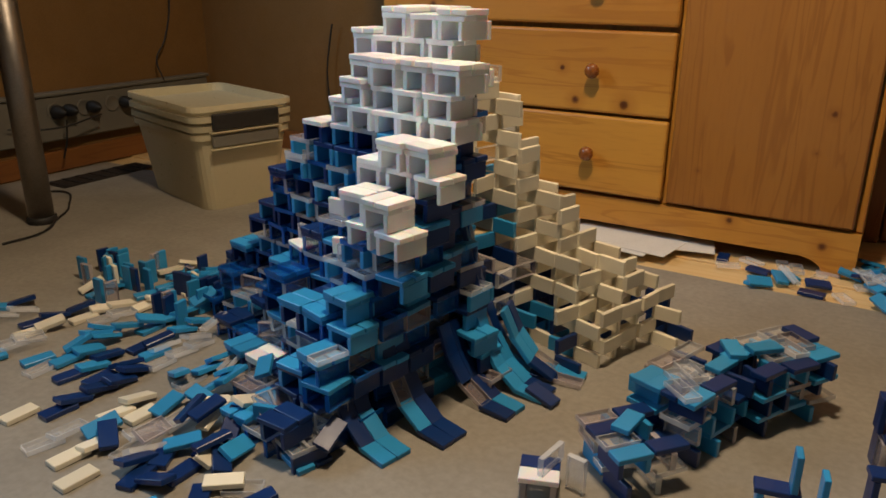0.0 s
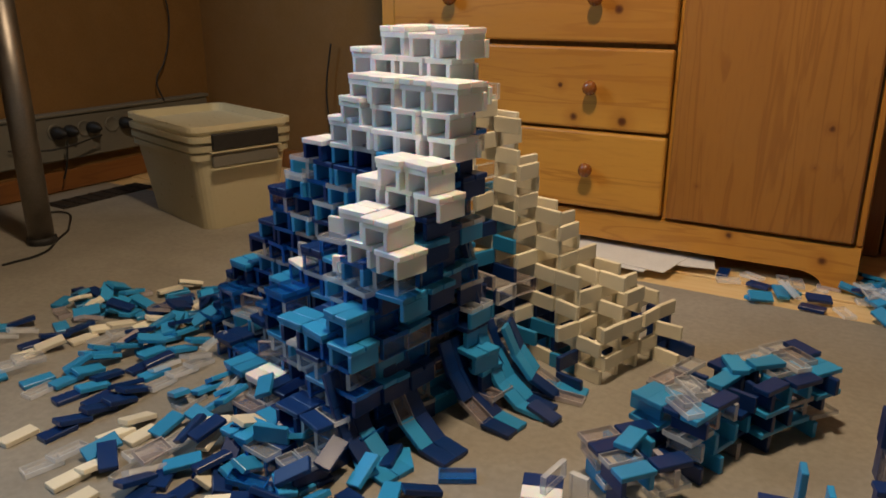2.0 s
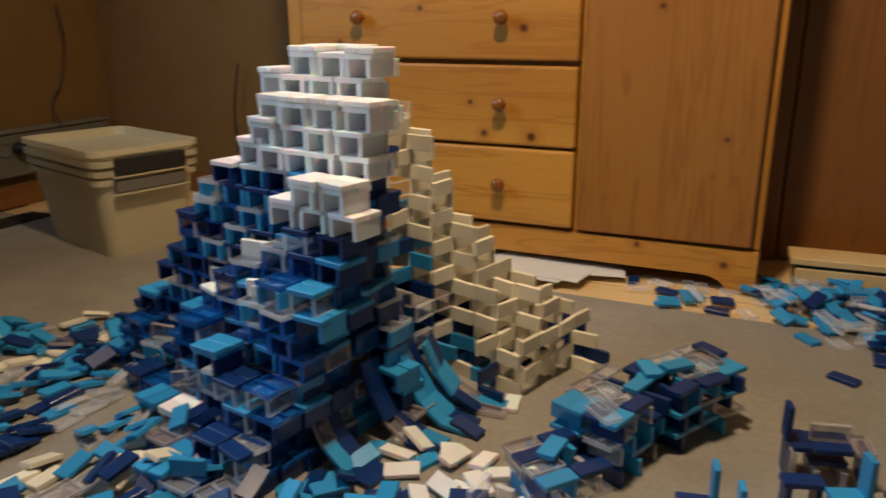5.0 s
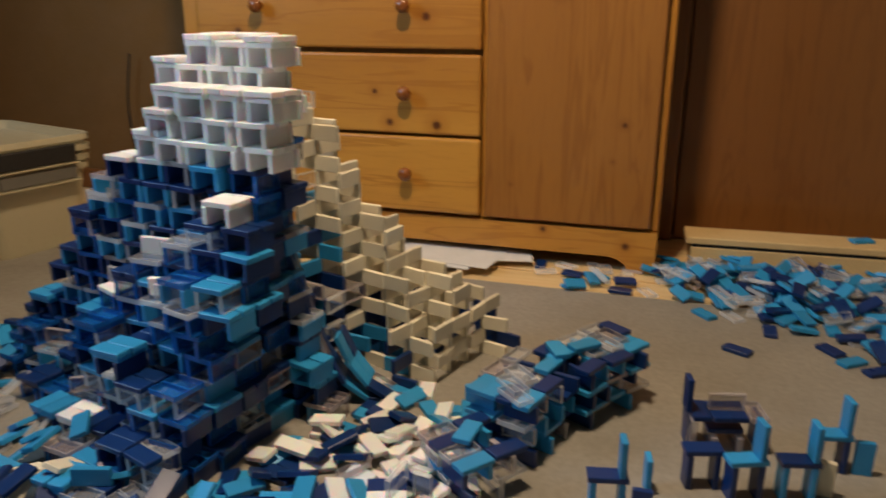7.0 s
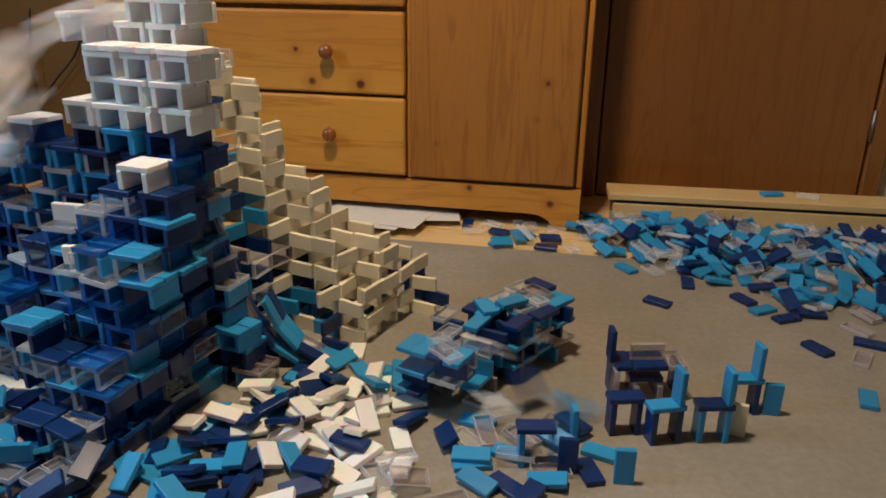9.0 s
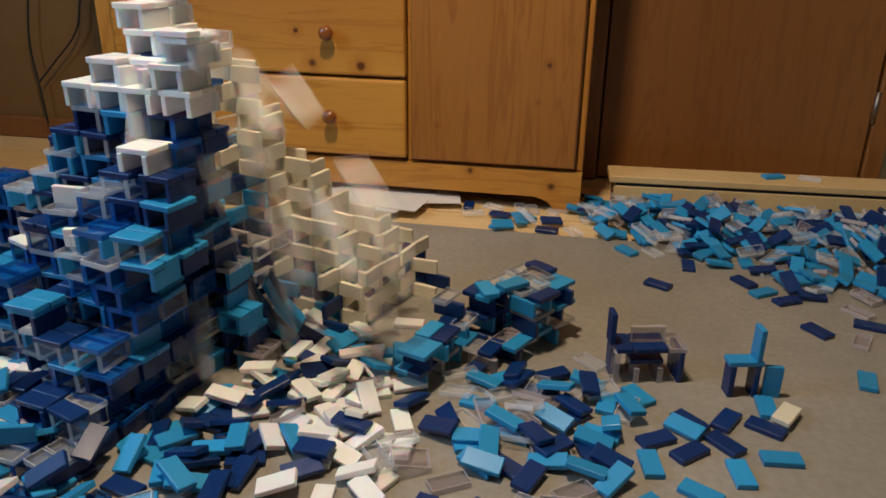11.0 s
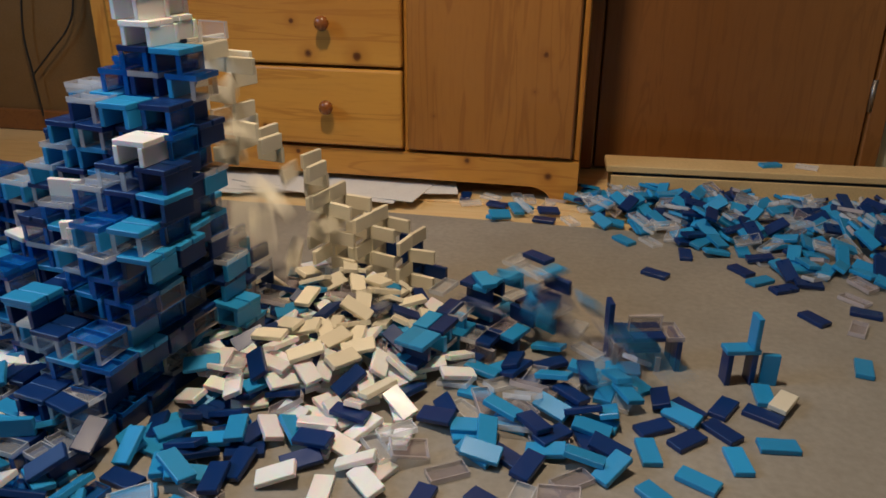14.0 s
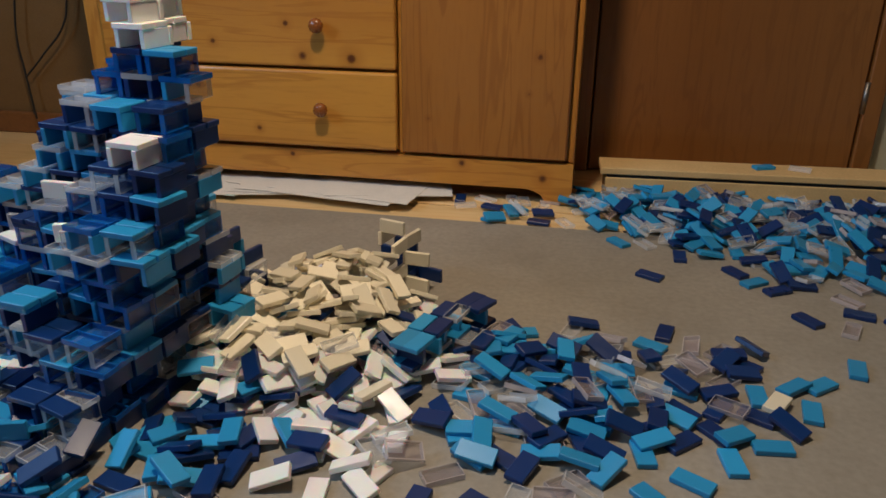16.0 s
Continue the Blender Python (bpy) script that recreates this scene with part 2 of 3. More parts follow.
shade = thing("ceiling_lamp", "warm glowing round ceiling lamp", "lamp", pose(LAMP[0], LAMP[1], LAMP[2] + 0.02))
bm = bmesh.new()
lathe(bm, [(0.02, 0.0), (0.10, 0.005), (0.15, 0.05), (0.12, 0.09), (0.02, 0.10)])
part("shade", bm, LAMP_SHADE, shade, smooth=True)
bm = bmesh.new()
lathe(bm, [(0.006, 0.10), (0.006, TOP - LAMP[2] - 0.04), (0.05, TOP - LAMP[2] - 0.03), (0.05, TOP - LAMP[2] - 0.02)], 12)
part("rod", bm, STEEL, shade)


def trunking():
    t = thing("cable_trunking", "grey wall trunking with a row of sockets", "trunking", R0)
    x = LEFT
    slab("rail", (x + 0.001, 0.0, 0.10), (x + 0.035, 1.97, 0.235), TRUNK, t, bevel=0.004)
    slab("lip", (x + 0.001, 0.0, 0.2355), (x + 0.042, 1.975, 0.247), TRUNK, t, bevel=0.003)
    for v in (1.36, 1.46, 1.56, 1.66):
        bm = bmesh.new()
        lathe(bm, [(0.026, 0), (0.026, 0.002), (0.022, 0.0028), (0.02, 0.0012), (0.001, 0.0012)], 20)
        part("socket", bm, TRUNK, t, "grey round wall socket", pose(x + 0.036, v, 0.19, 0, 90, 0), True)
    for v in (1.36, 1.40, 1.48, 1.60):
        plug = thing("plug", "black power plug in a wall socket", "plug", R0 @ pose(x + 0.04, v, 0.19, 0, 90, 0), "plugs in the trunking")
        bm = bmesh.new()
        lathe(bm, [(0.018, 0.0), (0.02, 0.012), (0.017, 0.03), (0.009, 0.04), (0.004, 0.052)], 16)
        part("plug_body", bm, BLACK, plug, smooth=True)


trunking()


def cables():
    def on_left(v, z, out=0.03):
        return tuple(U * (LEFT + out) + V * v + Vector((0, 0, z)))

    def on_back(u, z, out=0.03):
        return tuple(U * u + V * (BACK - out) + Vector((0, 0, z)))

    def on_floor(u, v, z=0.004):
        return tuple(U * u + V * v + Vector((0, 0, z)))

    sets = [
        ([on_left(1.83, 0.62), on_left(1.84, 0.50), on_left(1.80, 0.37), on_left(1.76, 0.31), on_left(1.77, 0.24, 0.045)], "thin black cable hanging down the wall"),
        ([on_back(-1.610, 0.439), on_back(-1.621, 0.393), on_back(-1.638, 0.283), on_back(-1.633, 0.186), on_back(-1.626, 0.051)], "black cable hanging down the wall behind the tower"),
        ([on_back(-1.443, 0.442), on_back(-1.454, 0.397), on_back(-1.474, 0.336), on_back(-1.566, 0.238), on_back(-1.635, 0.173)], "black cable hanging down beside the cabinet"),
        ([on_left(1.60, 0.19, 0.09), on_left(1.70, 0.19, 0.06), on_left(1.80, 0.15, 0.05), on_left(1.90, 0.12, 0.05)], "short black plug cable along the trunking"),
        ([on_left(1.20, 0.16, 0.05), on_left(1.32, 0.15, 0.09), on_left(1.48, 0.17, 0.09)], "black plug cable looped along the trunking"),
        ([on_left(1.36, 0.17, 0.09), on_left(1.355, 0.1, 0.08), on_left(1.35, 0.05, 0.06)], "black plug cable hanging to the floor"),
        ([on_floor(-1.970, 1.133), on_floor(-2.015, 1.193), on_floor(-1.834, 1.129), on_floor(-1.756, 1.043), on_floor(-1.691, 0.963), on_floor(-1.690, 0.868)], "thin dark cable lying on the floor"),
    ]
    for pts, label in sets:
        tagged(tube("cable", pts, 0.0028, BLACK), label, "cable", "loose cables")


cables()
slab_vent = thing("floor_vent", "dark slotted metal vent in the floor", "vent", room(-2.07, 1.40, 0.0))
slab("vent_plate", (-0.05, -0.16, 0.0005), (0.05, 0.16, 0.003), DARK_VOID, slab_vent, bevel=0.001)
for i in range(7):
    slab("vent_slat", (-0.045, -0.15 + i * 0.044, 0.003), (0.045, -0.136 + i * 0.044, 0.005), BLACK, slab_vent)


def table_leg():
    t = thing("table_leg", "brushed steel tube leg of a desk with a black foot", "table leg", pose(-0.984, 1.80, 0))
    bm = bmesh.new()
    lathe(bm, [(0.033, 0.0), (0.035, 0.004), (0.035, 0.016), (0.031, 0.018)], 32)
    part("foot", bm, BLACK, t, "black plastic foot", smooth=True)
    bm = bmesh.new()
    lathe(bm, [(0.030, 0.018), (0.030, 0.70)], 32)
    part("tube", bm, STEEL, t, smooth=True)
    slab("desk_top", (-1.0, -0.7, 0.70), (0.06, 0.06, 0.725), DOOR_WOOD, t, bevel=0.003)


table_leg()


def storage_box():
    t = thing("storage_box", "stacked milky plastic storage boxes with black handles", "storage box", pose(-0.596, 1.893, 0, 0, 0, -47))
    w, d = 0.335, 0.22

    def tray(name, z0, z1, s0, s1, rim):
        bm = bmesh.new()
        rows = []
        for z, g in ((z0, s0), (z1, s1), (z1, s1 + rim), (z1 + 0.014, s1 + rim), (z1 + 0.014, s1 - 0.004), (z0 + 0.004, s0 - 0.004)):
            r, loop = 0.035, []
            for cx, cy, a0 in ((-r - g * 0 + g, -0 + r - g, -90), (g - r, d + g - r, 0), (-w - g + r, d + g - r, 90), (-w - g + r, r - g, 180)):
                for k in range(6):
                    a = radians(a0 + k * 18)
                    loop.append(bm.verts.new((cx + r * math.cos(a), cy + r * math.sin(a), z)))
            rows.append(loop)
        for a, b in zip(rows, rows[1:]):
            for i in range(len(a)):
                bm.faces.new((a[i], a[(i + 1) % len(a)], b[(i + 1) % len(a)], b[i]))
        bm.faces.new(list(reversed(rows[0])))
        bm.faces.new(rows[-1])
        return part(name, bm, TUB, t, smooth=False)

    tray("tray", 0.0, 0.192, 0.0, 0.024, 0.008)
    tray("tray", 0.2065, 0.214, 0.022, 0.027, 0.009)
    tray("tray", 0.2285, 0.238, 0.022, 0.028, 0.010)
    tray("lid", 0.2525, 0.264, 0.028, 0.032, 0.006)
    slab("handle", (0.037, 0.012, 0.2165), (0.047, 0.202, 0.2585), BLACK, t, "black clip handle", bevel=0.003)
    slab("handle", (0.030, 0.012, 0.172), (0.040, 0.202, 0.2035), TRUNK, t, "grey clip handle", bevel=0.003)
    for z in (0.1665, 0.2095):
        slab("handle_lip", (0.030, 0.006, z), (0.048, 0.208, z + 0.004), TUB, t, bevel=0.0015)


storage_box()


def cabinet():
    """Pine cabinet: three columns of drawers' width on one side, a tall door on the other."""
    front, u0, u1, split = 1.675, -1.19, -0.015, -0.4145
    t = thing("pine_cabinet", "lacquered knotty pine cabinet with drawers and a door", "cabinet", R0)
    slab("body", (u0, front + 0.018, 0.095), (u1, 1.985, 1.35), PINE_UP, t, "orange pine carcass", bevel=0.003)
    slab("stile", (split - 0.006, front + 0.004, 0.10), (split + 0.001, front + 0.02, 1.33), PINE_UP, t)
    slab("stile", (u0, front + 0.002, 0.10), (u0 + 0.047, front + 0.02, 1.33), PINE_UP, t, bevel=0.002)
    slab("stile", (u1 - 0.012, front + 0.002, 0.10), (u1, front + 0.02, 1.33), PINE_UP, t, bevel=0.002)
    # skirt with arched cut-outs
    bm = bmesh.new()
    outline = [(u0, 0.0), (u0 + 0.06, 0.0)]
    outline += [(u0 + 0.06 + 0.055 * (1 - math.cos(a)), 0.034 * math.sin(a)) for a in [radians(x) for x in range(10, 91, 10)]]
    outline += [(u1 - 0.06 - 0.055 * (1 - math.cos(a)), 0.034 * math.sin(a)) for a in [radians(x) for x in range(90, 9, -10)]]
    outline += [(u1 - 0.06, 0.0), (u1, 0.0), (u1, 0.097), (u0, 0.097)]
    a = [bm.verts.new((x, front - 0.006, z)) for x, z in outline]
    b = [bm.verts.new((x, front + 0.017, z)) for x, z in outline]
    bm.faces.new(a)
    bm.faces.new(list(reversed(b)))
    for i in range(len(a)):
        j = (i + 1) % len(a)
        bm.faces.new((a[j], a[i], b[i], b[j]))
    bmesh.ops.recalc_face_normals(bm, faces=bm.faces)
    part("skirt", bm, PINE_ALONG, t, "pine skirt board with an arched cut-out")
    for u in (u0, u1 - 0.02):
        slab("side_foot", (u, front + 0.019, 0.0), (u + 0.02, 1.98, 0.096), PINE_ALONG, t)
    for z0, z1 in ((0.108, 0.287), (0.294, 0.475), (0.486, 0.665), (0.672, 0.85), (0.857, 1.03)):
        d = slab("drawer", (u0 + 0.050, front - 0.018, z0), (split - 0.008, front + 0.004, z1), PINE_ALONG, t, "pine drawer front with bevelled edges", bevel=0.006, segments=2)
        for u in (-0.597, -0.962):
            bm = bmesh.new()
            lathe(bm, [(0.008, 0.0), (0.007, 0.010), (0.013, 0.016), (0.017, 0.023), (0.015, 0.030), (0.008, 0.034), (0.001, 0.035)], 20)
            part("knob", bm, KNOB_WOOD, d, "round dark wooden knob", pose(u, front - 0.018, (z0 + z1) / 2 + 0.004, 90, 0, 0), True)
    door = slab("door", (split + 0.003, front - 0.014, 0.106), (u1 - 0.017, front + 0.003, 1.31), PINE_DOOR, t, "tall knotty pine door", bevel=0.004)
    bm = bmesh.new()
    lathe(bm, [(0.008, 0.0), (0.007, 0.010), (0.013, 0.016), (0.017, 0.023), (0.015, 0.030), (0.008, 0.034), (0.001, 0.035)], 20)
    part("knob", bm, KNOB_WOOD, door, "round dark wooden knob", pose(split + 0.03, front - 0.014, 0.8, 90, 0, 0), True)
    slab("cabinet_top", (u0 - 0.02, front - 0.02, 1.352), (u1 + 0.02, 1.99, 1.375), PINE_ALONG, t, bevel=0.005)


cabinet()


def room_door():
    t = structure(slab("door_1", (0.02, BACK - 0.045, 0.004), (0.655, BACK - 0.012, 2.03), DOOR_WOOD, m=R0, bevel=0.003), "closed brown veneered room door", "door")
    slab("door_frame", (-0.06, BACK - 0.06, 0.002), (0.016, BACK - 0.002, 2.08), DOOR_WOOD, t, bevel=0.003)
    slab("door_frame", (0.659, BACK - 0.055, 0.002), (0.70, BACK - 0.002, 2.08), DOOR_WOOD, t, bevel=0.003)
    slab("door_frame", (-0.06, BACK - 0.055, 2.034), (0.70, BACK - 0.002, 2.09), DOOR_WOOD, t, bevel=0.003)
    bm = bmesh.new()
    lathe(bm, [(0.006, 0), (0.006, 0.075)], 12)
    part("hinge", bm, STEEL, t, "dull steel hinge", pose(0.657, BACK - 0.052, 0.185), True)
    structure(slab("trim", (0.703, BACK - 0.02, 0.0), (1.74, BACK - 0.002, 2.2), PALE, m=R0, bevel=0.003), "pale painted wall panel beside the door", "trim")


room_door()


def carton():
    t = thing("cardboard_carton", "long flat brown cardboard carton on the floor", "carton", room(0.06, 1.735, 0.0, 3.0))
    slab("tray", (0, 0, 0), (1.55, 0.085, 0.054), CARD, t, bevel=0.002)
    slab("lid", (-0.012, -0.004, 0.062), (1.56, 0.089, 0.078), CARD, t, bevel=0.002)
    # Black filler that stands for the shade in the slit below the lid.
    slab("inner_edge", (0.004, 0.004, 0.054), (1.545, 0.081, 0.062), BLACK, t)


carton()


def papers():
    rnd = random.Random(4)
    for i in range(16):
        u, v = -1.00 + i * 0.036 + rnd.uniform(-0.03, 0.03), 1.660 + rnd.uniform(-0.03, 0.02)
        t = tagged(slab("paper", (-0.15, -0.074, 0), (0.15, 0.074, 0.0012), TEAL_PAPER if i in (1, 2) else PAPER, m=room(u, v, 0.002 + i * 0.0008, rnd.uniform(-14, 14)) @ pose(0, 0, 0.002, rnd.uniform(-0.9, 0.9), rnd.uniform(-0.5, 0.5), 0)), "pale teal sheet of paper lying under the cabinet" if i in (1, 2) else "sheet of white paper lying under the cabinet", "paper", "papers under the cabinet")


papers()

# ---- dominoes ----
LONG, WIDE, THICK = 0.048, 0.024, 0.0075
STOREY = WIDE + THICK
END = 16.0


def solid_domino(name, mat):
    bm = bmesh.new()
    box(bm, (-LONG / 2, -WIDE / 2, -THICK / 2), (LONG / 2, WIDE / 2, THICK / 2), 0.0009)
    return mesh_of(name, bm, mat)


def hollow_domino(name, mat, rim):
    """Moulded like a shallow tray: a rim round a recessed back."""
    bm = bmesh.new()
    rings = []
    for inset, z in ((0.0006, -THICK / 2), (0, -THICK / 2 + 0.0008), (0, THICK / 2), (0.0013, THICK / 2), (0.0020, -THICK / 2 + 0.0018)):
        x, y = LONG / 2 - inset, WIDE / 2 - inset
        rings.append([bm.verts.new(p) for p in ((-x, -y, z), (x, -y, z), (x, y, z), (-x, y, z))])
    bm.faces.new(list(reversed(rings[0])))
    for n, (a, b) in enumerate(zip(rings, rings[1:])):
        for i in range(4):
            bm.faces.new((a[i], a[(i + 1) % 4], b[(i + 1) % 4], b[i])).material_index = 1 if n < 3 else 0
    bm.faces.new(rings[-1])
    me = mesh_of(name, bm, mat)
    me.materials.append(rim)
    return me


KINDS = {
    "navy": (solid_domino("domino", NAVY), "dark navy plastic domino"),
    "cyan": (solid_domino("domino", CYAN), "light blue plastic domino"),
    "blue": (hollow_domino("domino", BLUE, BLUE_RIM), "blue tinted clear plastic domino"),
    "clear": (hollow_domino("domino", CLEAR, CLEAR_RIM), "hollow clear plastic domino"),
    "smoke": (hollow_domino("domino", SMOKE, SMOKE_RIM), "hollow smoky clear plastic domino"),
    "white": (solid_domino("domino", WHITE), "white plastic domino"),
    "cream": (solid_domino("domino", CREAM), "cream white plastic domino"),
}
FALLS = []
dice = random.Random(11)


def pick(**weights):
    return dice.choices(list(weights), list(weights.values()))[0]


def blues():
    return pick(navy=34, cyan=26, blue=18, clear=12, smoke=10)


def domino(kind, m, parent=None, fall=None, where="", group=""):
    """One domino at the world pose m; fall: (seconds, landing spot, spread) if it comes down."""
    me, label = KINDS[kind]
    ob = new("domino", me)
    if parent:
        ob.parent = parent
        ob.matrix_basis = parent.matrix_basis.inverted() @ m
    else:
        ob.matrix_basis = m
        tagged(ob, label + where, "domino", group)
    if fall:
        FALLS.append((fall[0], ob, m, parent, *fall[1:]))
    return ob


FLAT = Matrix()
WALL = pose(0, 0, 0, 90, 0, 0)
UPRIGHT = pose(0, 0, 0, 0, 90, 0)


class Heights:
    """How high the heap lies, on a grid over the floor, so that each domino comes to rest on those below it."""

    def __init__(self):
        self.step, self.x0, self.y0 = 0.006, -1.3, 0.25
        self.h = np.zeros((560, 300))

    def index(self, x, y):
        return (np.clip(((x - self.x0) / self.step).astype(int), 0, 559), np.clip(((y - self.y0) / self.step).astype(int), 0, 299))

    def grid(self, x, y, yaw):
        gx, gy = np.meshgrid(np.linspace(-0.5, 0.5, 9) * LONG, np.linspace(-0.5, 0.5, 5) * WIDE, indexing="ij")
        c, s = math.cos(radians(yaw)), math.sin(radians(yaw))
        return gx, gy, self.index(x + gx * c - gy * s, y + gx * s + gy * c)

    def settle(self, x, y, spread, tries=5):
        """The lowest of a few spots round (x, y), with a turn."""
        best = None
        for _ in range(tries):
            spot = dice.gauss(x, spread), dice.gauss(y, spread), dice.uniform(-180, 180)
            h = self.h[self.grid(*spot)[2]]
            score = float(h.mean() + h.max()) + 0.02 * math.dist(spot[:2], (x, y))
            if best is None or score < best[0]:
                best = score, spot
        return self.rest(*best[1])

    def rest(self, x, y, yaw, limit=0.45):
        gx, gy, ix = self.grid(x, y, yaw)
        h = self.h[ix]
        ends = float(h[-3:].mean() - h[:3].mean())
        sides = float(h[:, -2:].mean() - h[:, :2].mean())
        sx, sy = max(-limit, min(limit, 1.3 * ends / LONG)), max(-limit, min(limit, 1.3 * sides / WIDE))
        if h.max() > 0.004:
            sx, sy = sx + dice.gauss(0, 0.13), sy + dice.gauss(0, 0.16)
        plane = gx * sx + gy * sy
        z = max(float(np.percentile(h - plane, 80)), -float(plane.min()))
        self.h[ix] = np.maximum(h, plane + z + THICK)
        m = pose(x, y, z, 0, 0, yaw) @ pose(0, 0, 0, math.degrees(math.atan(sy)), -math.degrees(math.atan(sx)), 0)
        return m @ pose(0, 0, THICK / 2 + 0.0004)

    def block(self, m, size):
        """Lets a standing domino count as an obstacle."""
        p = m.translation
        ix = self.index(np.array([p.x + d for d in (-0.012, -0.006, 0, 0.006, 0.012)]), np.array([p.y + d for d in (-0.012, -0.006, 0, 0.006, 0.012)]))
        gx, gy = np.meshgrid(ix[0], ix[1])
        self.h[gx, gy] = np.maximum(self.h[gx, gy], min(p.z + size, 0.06))


heap = Heights()

# ---- the tower: a core with stepped buttresses; a and b are its own axes ----
TOWER_YAW = -42
TOWER = pose(-0.011, 1.041, 0, 0, 0, TOWER_YAW)
CREAM_WALL = pose(0.03, 1.15, 0, 0, 0, -4)
COLUMNS = {}
LABELS = {
    "domino_tower": "storeys of a tall tower of blue and white dominoes",
    "front_buttress": "storeys of a stepped buttress with white domino balconies",
    "side_buttress": "storeys of a stepped side of blue and clear dominoes",
    "cream_buttress": "courses of a stair-shaped lattice of cream dominoes",
}


def column(name, z):
    """The part of the tower to which a domino at that height belongs."""
    tier = sum(z > edge for edge in (0.023, 0.055, 0.09, 0.15, 0.28))
    if (name, tier) not in COLUMNS:
        words = ("lowest", "low", "lower", "middle", "high", "upper")[tier]
        COLUMNS[name, tier] = thing(name, words + " " + LABELS[name], "domino tower", TOWER, "parts of the domino tower")
    return COLUMNS[name, tier]


STOREYS = 17
LEFT_END = (-0.51, -0.48, -0.445, -0.41, -0.38, -0.35, -0.32, -0.295, -0.265, -0.24, -0.215, -0.19, -0.158, -0.126, -0.096, -0.13, -0.10)
SPINE = (-0.30, -0.30, -0.25, -0.25, -0.20, -0.20, -0.15, -0.15, -0.15, -0.15, -0.10, -0.10, -0.05, -0.05, -0.05, 0.0, 0.0)
FACE = (-0.30, -0.25, -0.25, -0.20, -0.20, -0.15, -0.15, -0.10, -0.10, -0.10, -0.05, -0.05, -0.05, -0.05, -0.05, 0.0, 0.0)


def front_edge(a, k):
    """How far the storey k comes forward: the balconies' spine, and the stepped face beside it."""
    if a > (-0.05 if k >= 12 else -0.012):
        return SPINE[k]
    share = max(0.0, 1.0 - 0.9 * a / LEFT_END[k])
    return max(SPINE[k], min(-0.05, -0.05 + (FACE[k] + 0.02) * share)) if k < 13 else max(SPINE[k], FACE[k])


def right_edge(b, k):
    if b > 0.1:
        return -0.062
    if b > 0.05:
        return -0.005 + max(0.0, 0.10 * (1 - k / 7))
    if b > -0.01:
        return 0.066 + max(0.0, 0.06 * (1 - k / 6))
    if k >= 6 and b > (-0.05 if k < 12 else 0.0):
        return 0.072
    if k in (10, 11):
        return 0.118
    if k < 6:
        return 0.058 if b < -0.16 else 0.064
    return 0.098


def inside(a, b, k):
    if k >= STOREYS or b - 0.025 < front_edge(a, k) - 0.006 or (k >= 14 and b > 0.1) or (a < -0.11 and b > 0.03 and k < 11):
        return False
    return LEFT_END[k] + (0.03 if b < -0.05 else 0.06 if b > 0.0 and 7 <= k < 14 else 0.0) < a < right_edge(b, k)


def kept(a, b, k):
    """The inner steps high on the side, which stay up when the white ones in front come down."""
    return b > 0.0 and a > LEFT_END[k] + 0.07


def tower_colour(a, b, z, k, flat):
    if 11 <= k <= 13 and a < -0.05 and kept(a, b, k):
        return pick(blue=40, navy=25, cyan=20, clear=15)
    if k >= 14 and a < 0.01 and b > -0.01:
        return "white"
    if k >= 14 and b > 0.03 and dice.random() < 0.2:
        return "blue"
    if k >= 12 and (b < 0.0 or k >= 14 or a < -0.08):
        return "white"
    if k == 11 and flat and a < -0.13 and b < 0.0:
        return "white"
    if a > -0.02 and k in (8, 9) and -0.15 < b < -0.1 or a > -0.03 and k in (10, 11) and -0.1 < b < -0.05:
        return "white"
    if k in (4, 5) and -0.2 < b < -0.15 and a > -0.03:
        return "cyan" if flat or dice.random() < 0.6 else "blue"
    if a > 0.066:
        return pick(navy=44, cyan=32, smoke=16, clear=8)
    if a < -0.02 and b < -0.05:
        if flat:
            return pick(navy=22, cyan=26, clear=32, smoke=6, blue=12, white=2)
        return pick(navy=24, cyan=18, blue=38, clear=16, smoke=4)
    if flat:
        return pick(navy=36, cyan=18, clear=18, smoke=8, blue=20)
    return pick(navy=36, cyan=20, blue=30, clear=7, smoke=7)


def tower_fall(a, b, z, k, kind):
    """When and where a piece of the tower comes down, or None."""
    r = dice.random
    if a > -0.10 and b < -0.2 and k >= (1 if b < -0.25 else 2):
        out = min(1.0, (-b - 0.2) / 0.1)
        return (0.0 + 1.3 * (1 - out) + 0.5 * r(), (-0.19, 0.80), 0.07)
    if a > -0.04 and b < -0.15 and k in (4, 5):
        return (2.25 + 0.7 * r(), (-0.10, 0.80), 0.075)
    if kind == "white" and a > -0.03 and k in (8, 9) and b < -0.1:
        return (2.95 + 0.95 * r(), (0.08, 0.86), 0.075)
    if kind == "white" and a > -0.04 and k in (10, 11) and -0.1 < b < -0.05 and not (k == 10 and abs(a - 0.04) < 0.028):
        return (4.6 + 1.6 * r(), (0.11, 0.88), 0.075)
    if kind == "white" and b < 0.0 and k >= 12 and a > -0.09:
        return (10.25 + 1.4 * r() + 0.5 * (14 - k) / 4, (0.15, 0.98), 0.065)
    if a > (0.0 if k == 14 else -0.03) and k >= 14 and b > -0.06:
        return (9.95 + 0.9 * r(), (0.18, 1.00), 0.10)
    if k >= 12 and a < -0.06 and not kept(a, b, k):
        return (7.9 + 2.6 * r(), (-0.36, 1.06), 0.10)
    if 8 <= k < 12 and b < 0.0 and a < LEFT_END[k] + 0.075:
        return (8.6 + 2.0 * r(), (-0.36, 1.06), 0.10)
    if a < -0.24 and b < -0.12 and k >= 1:
        return (4.6 + 3.0 * r(), (-0.36, 0.98), 0.09)
    return None


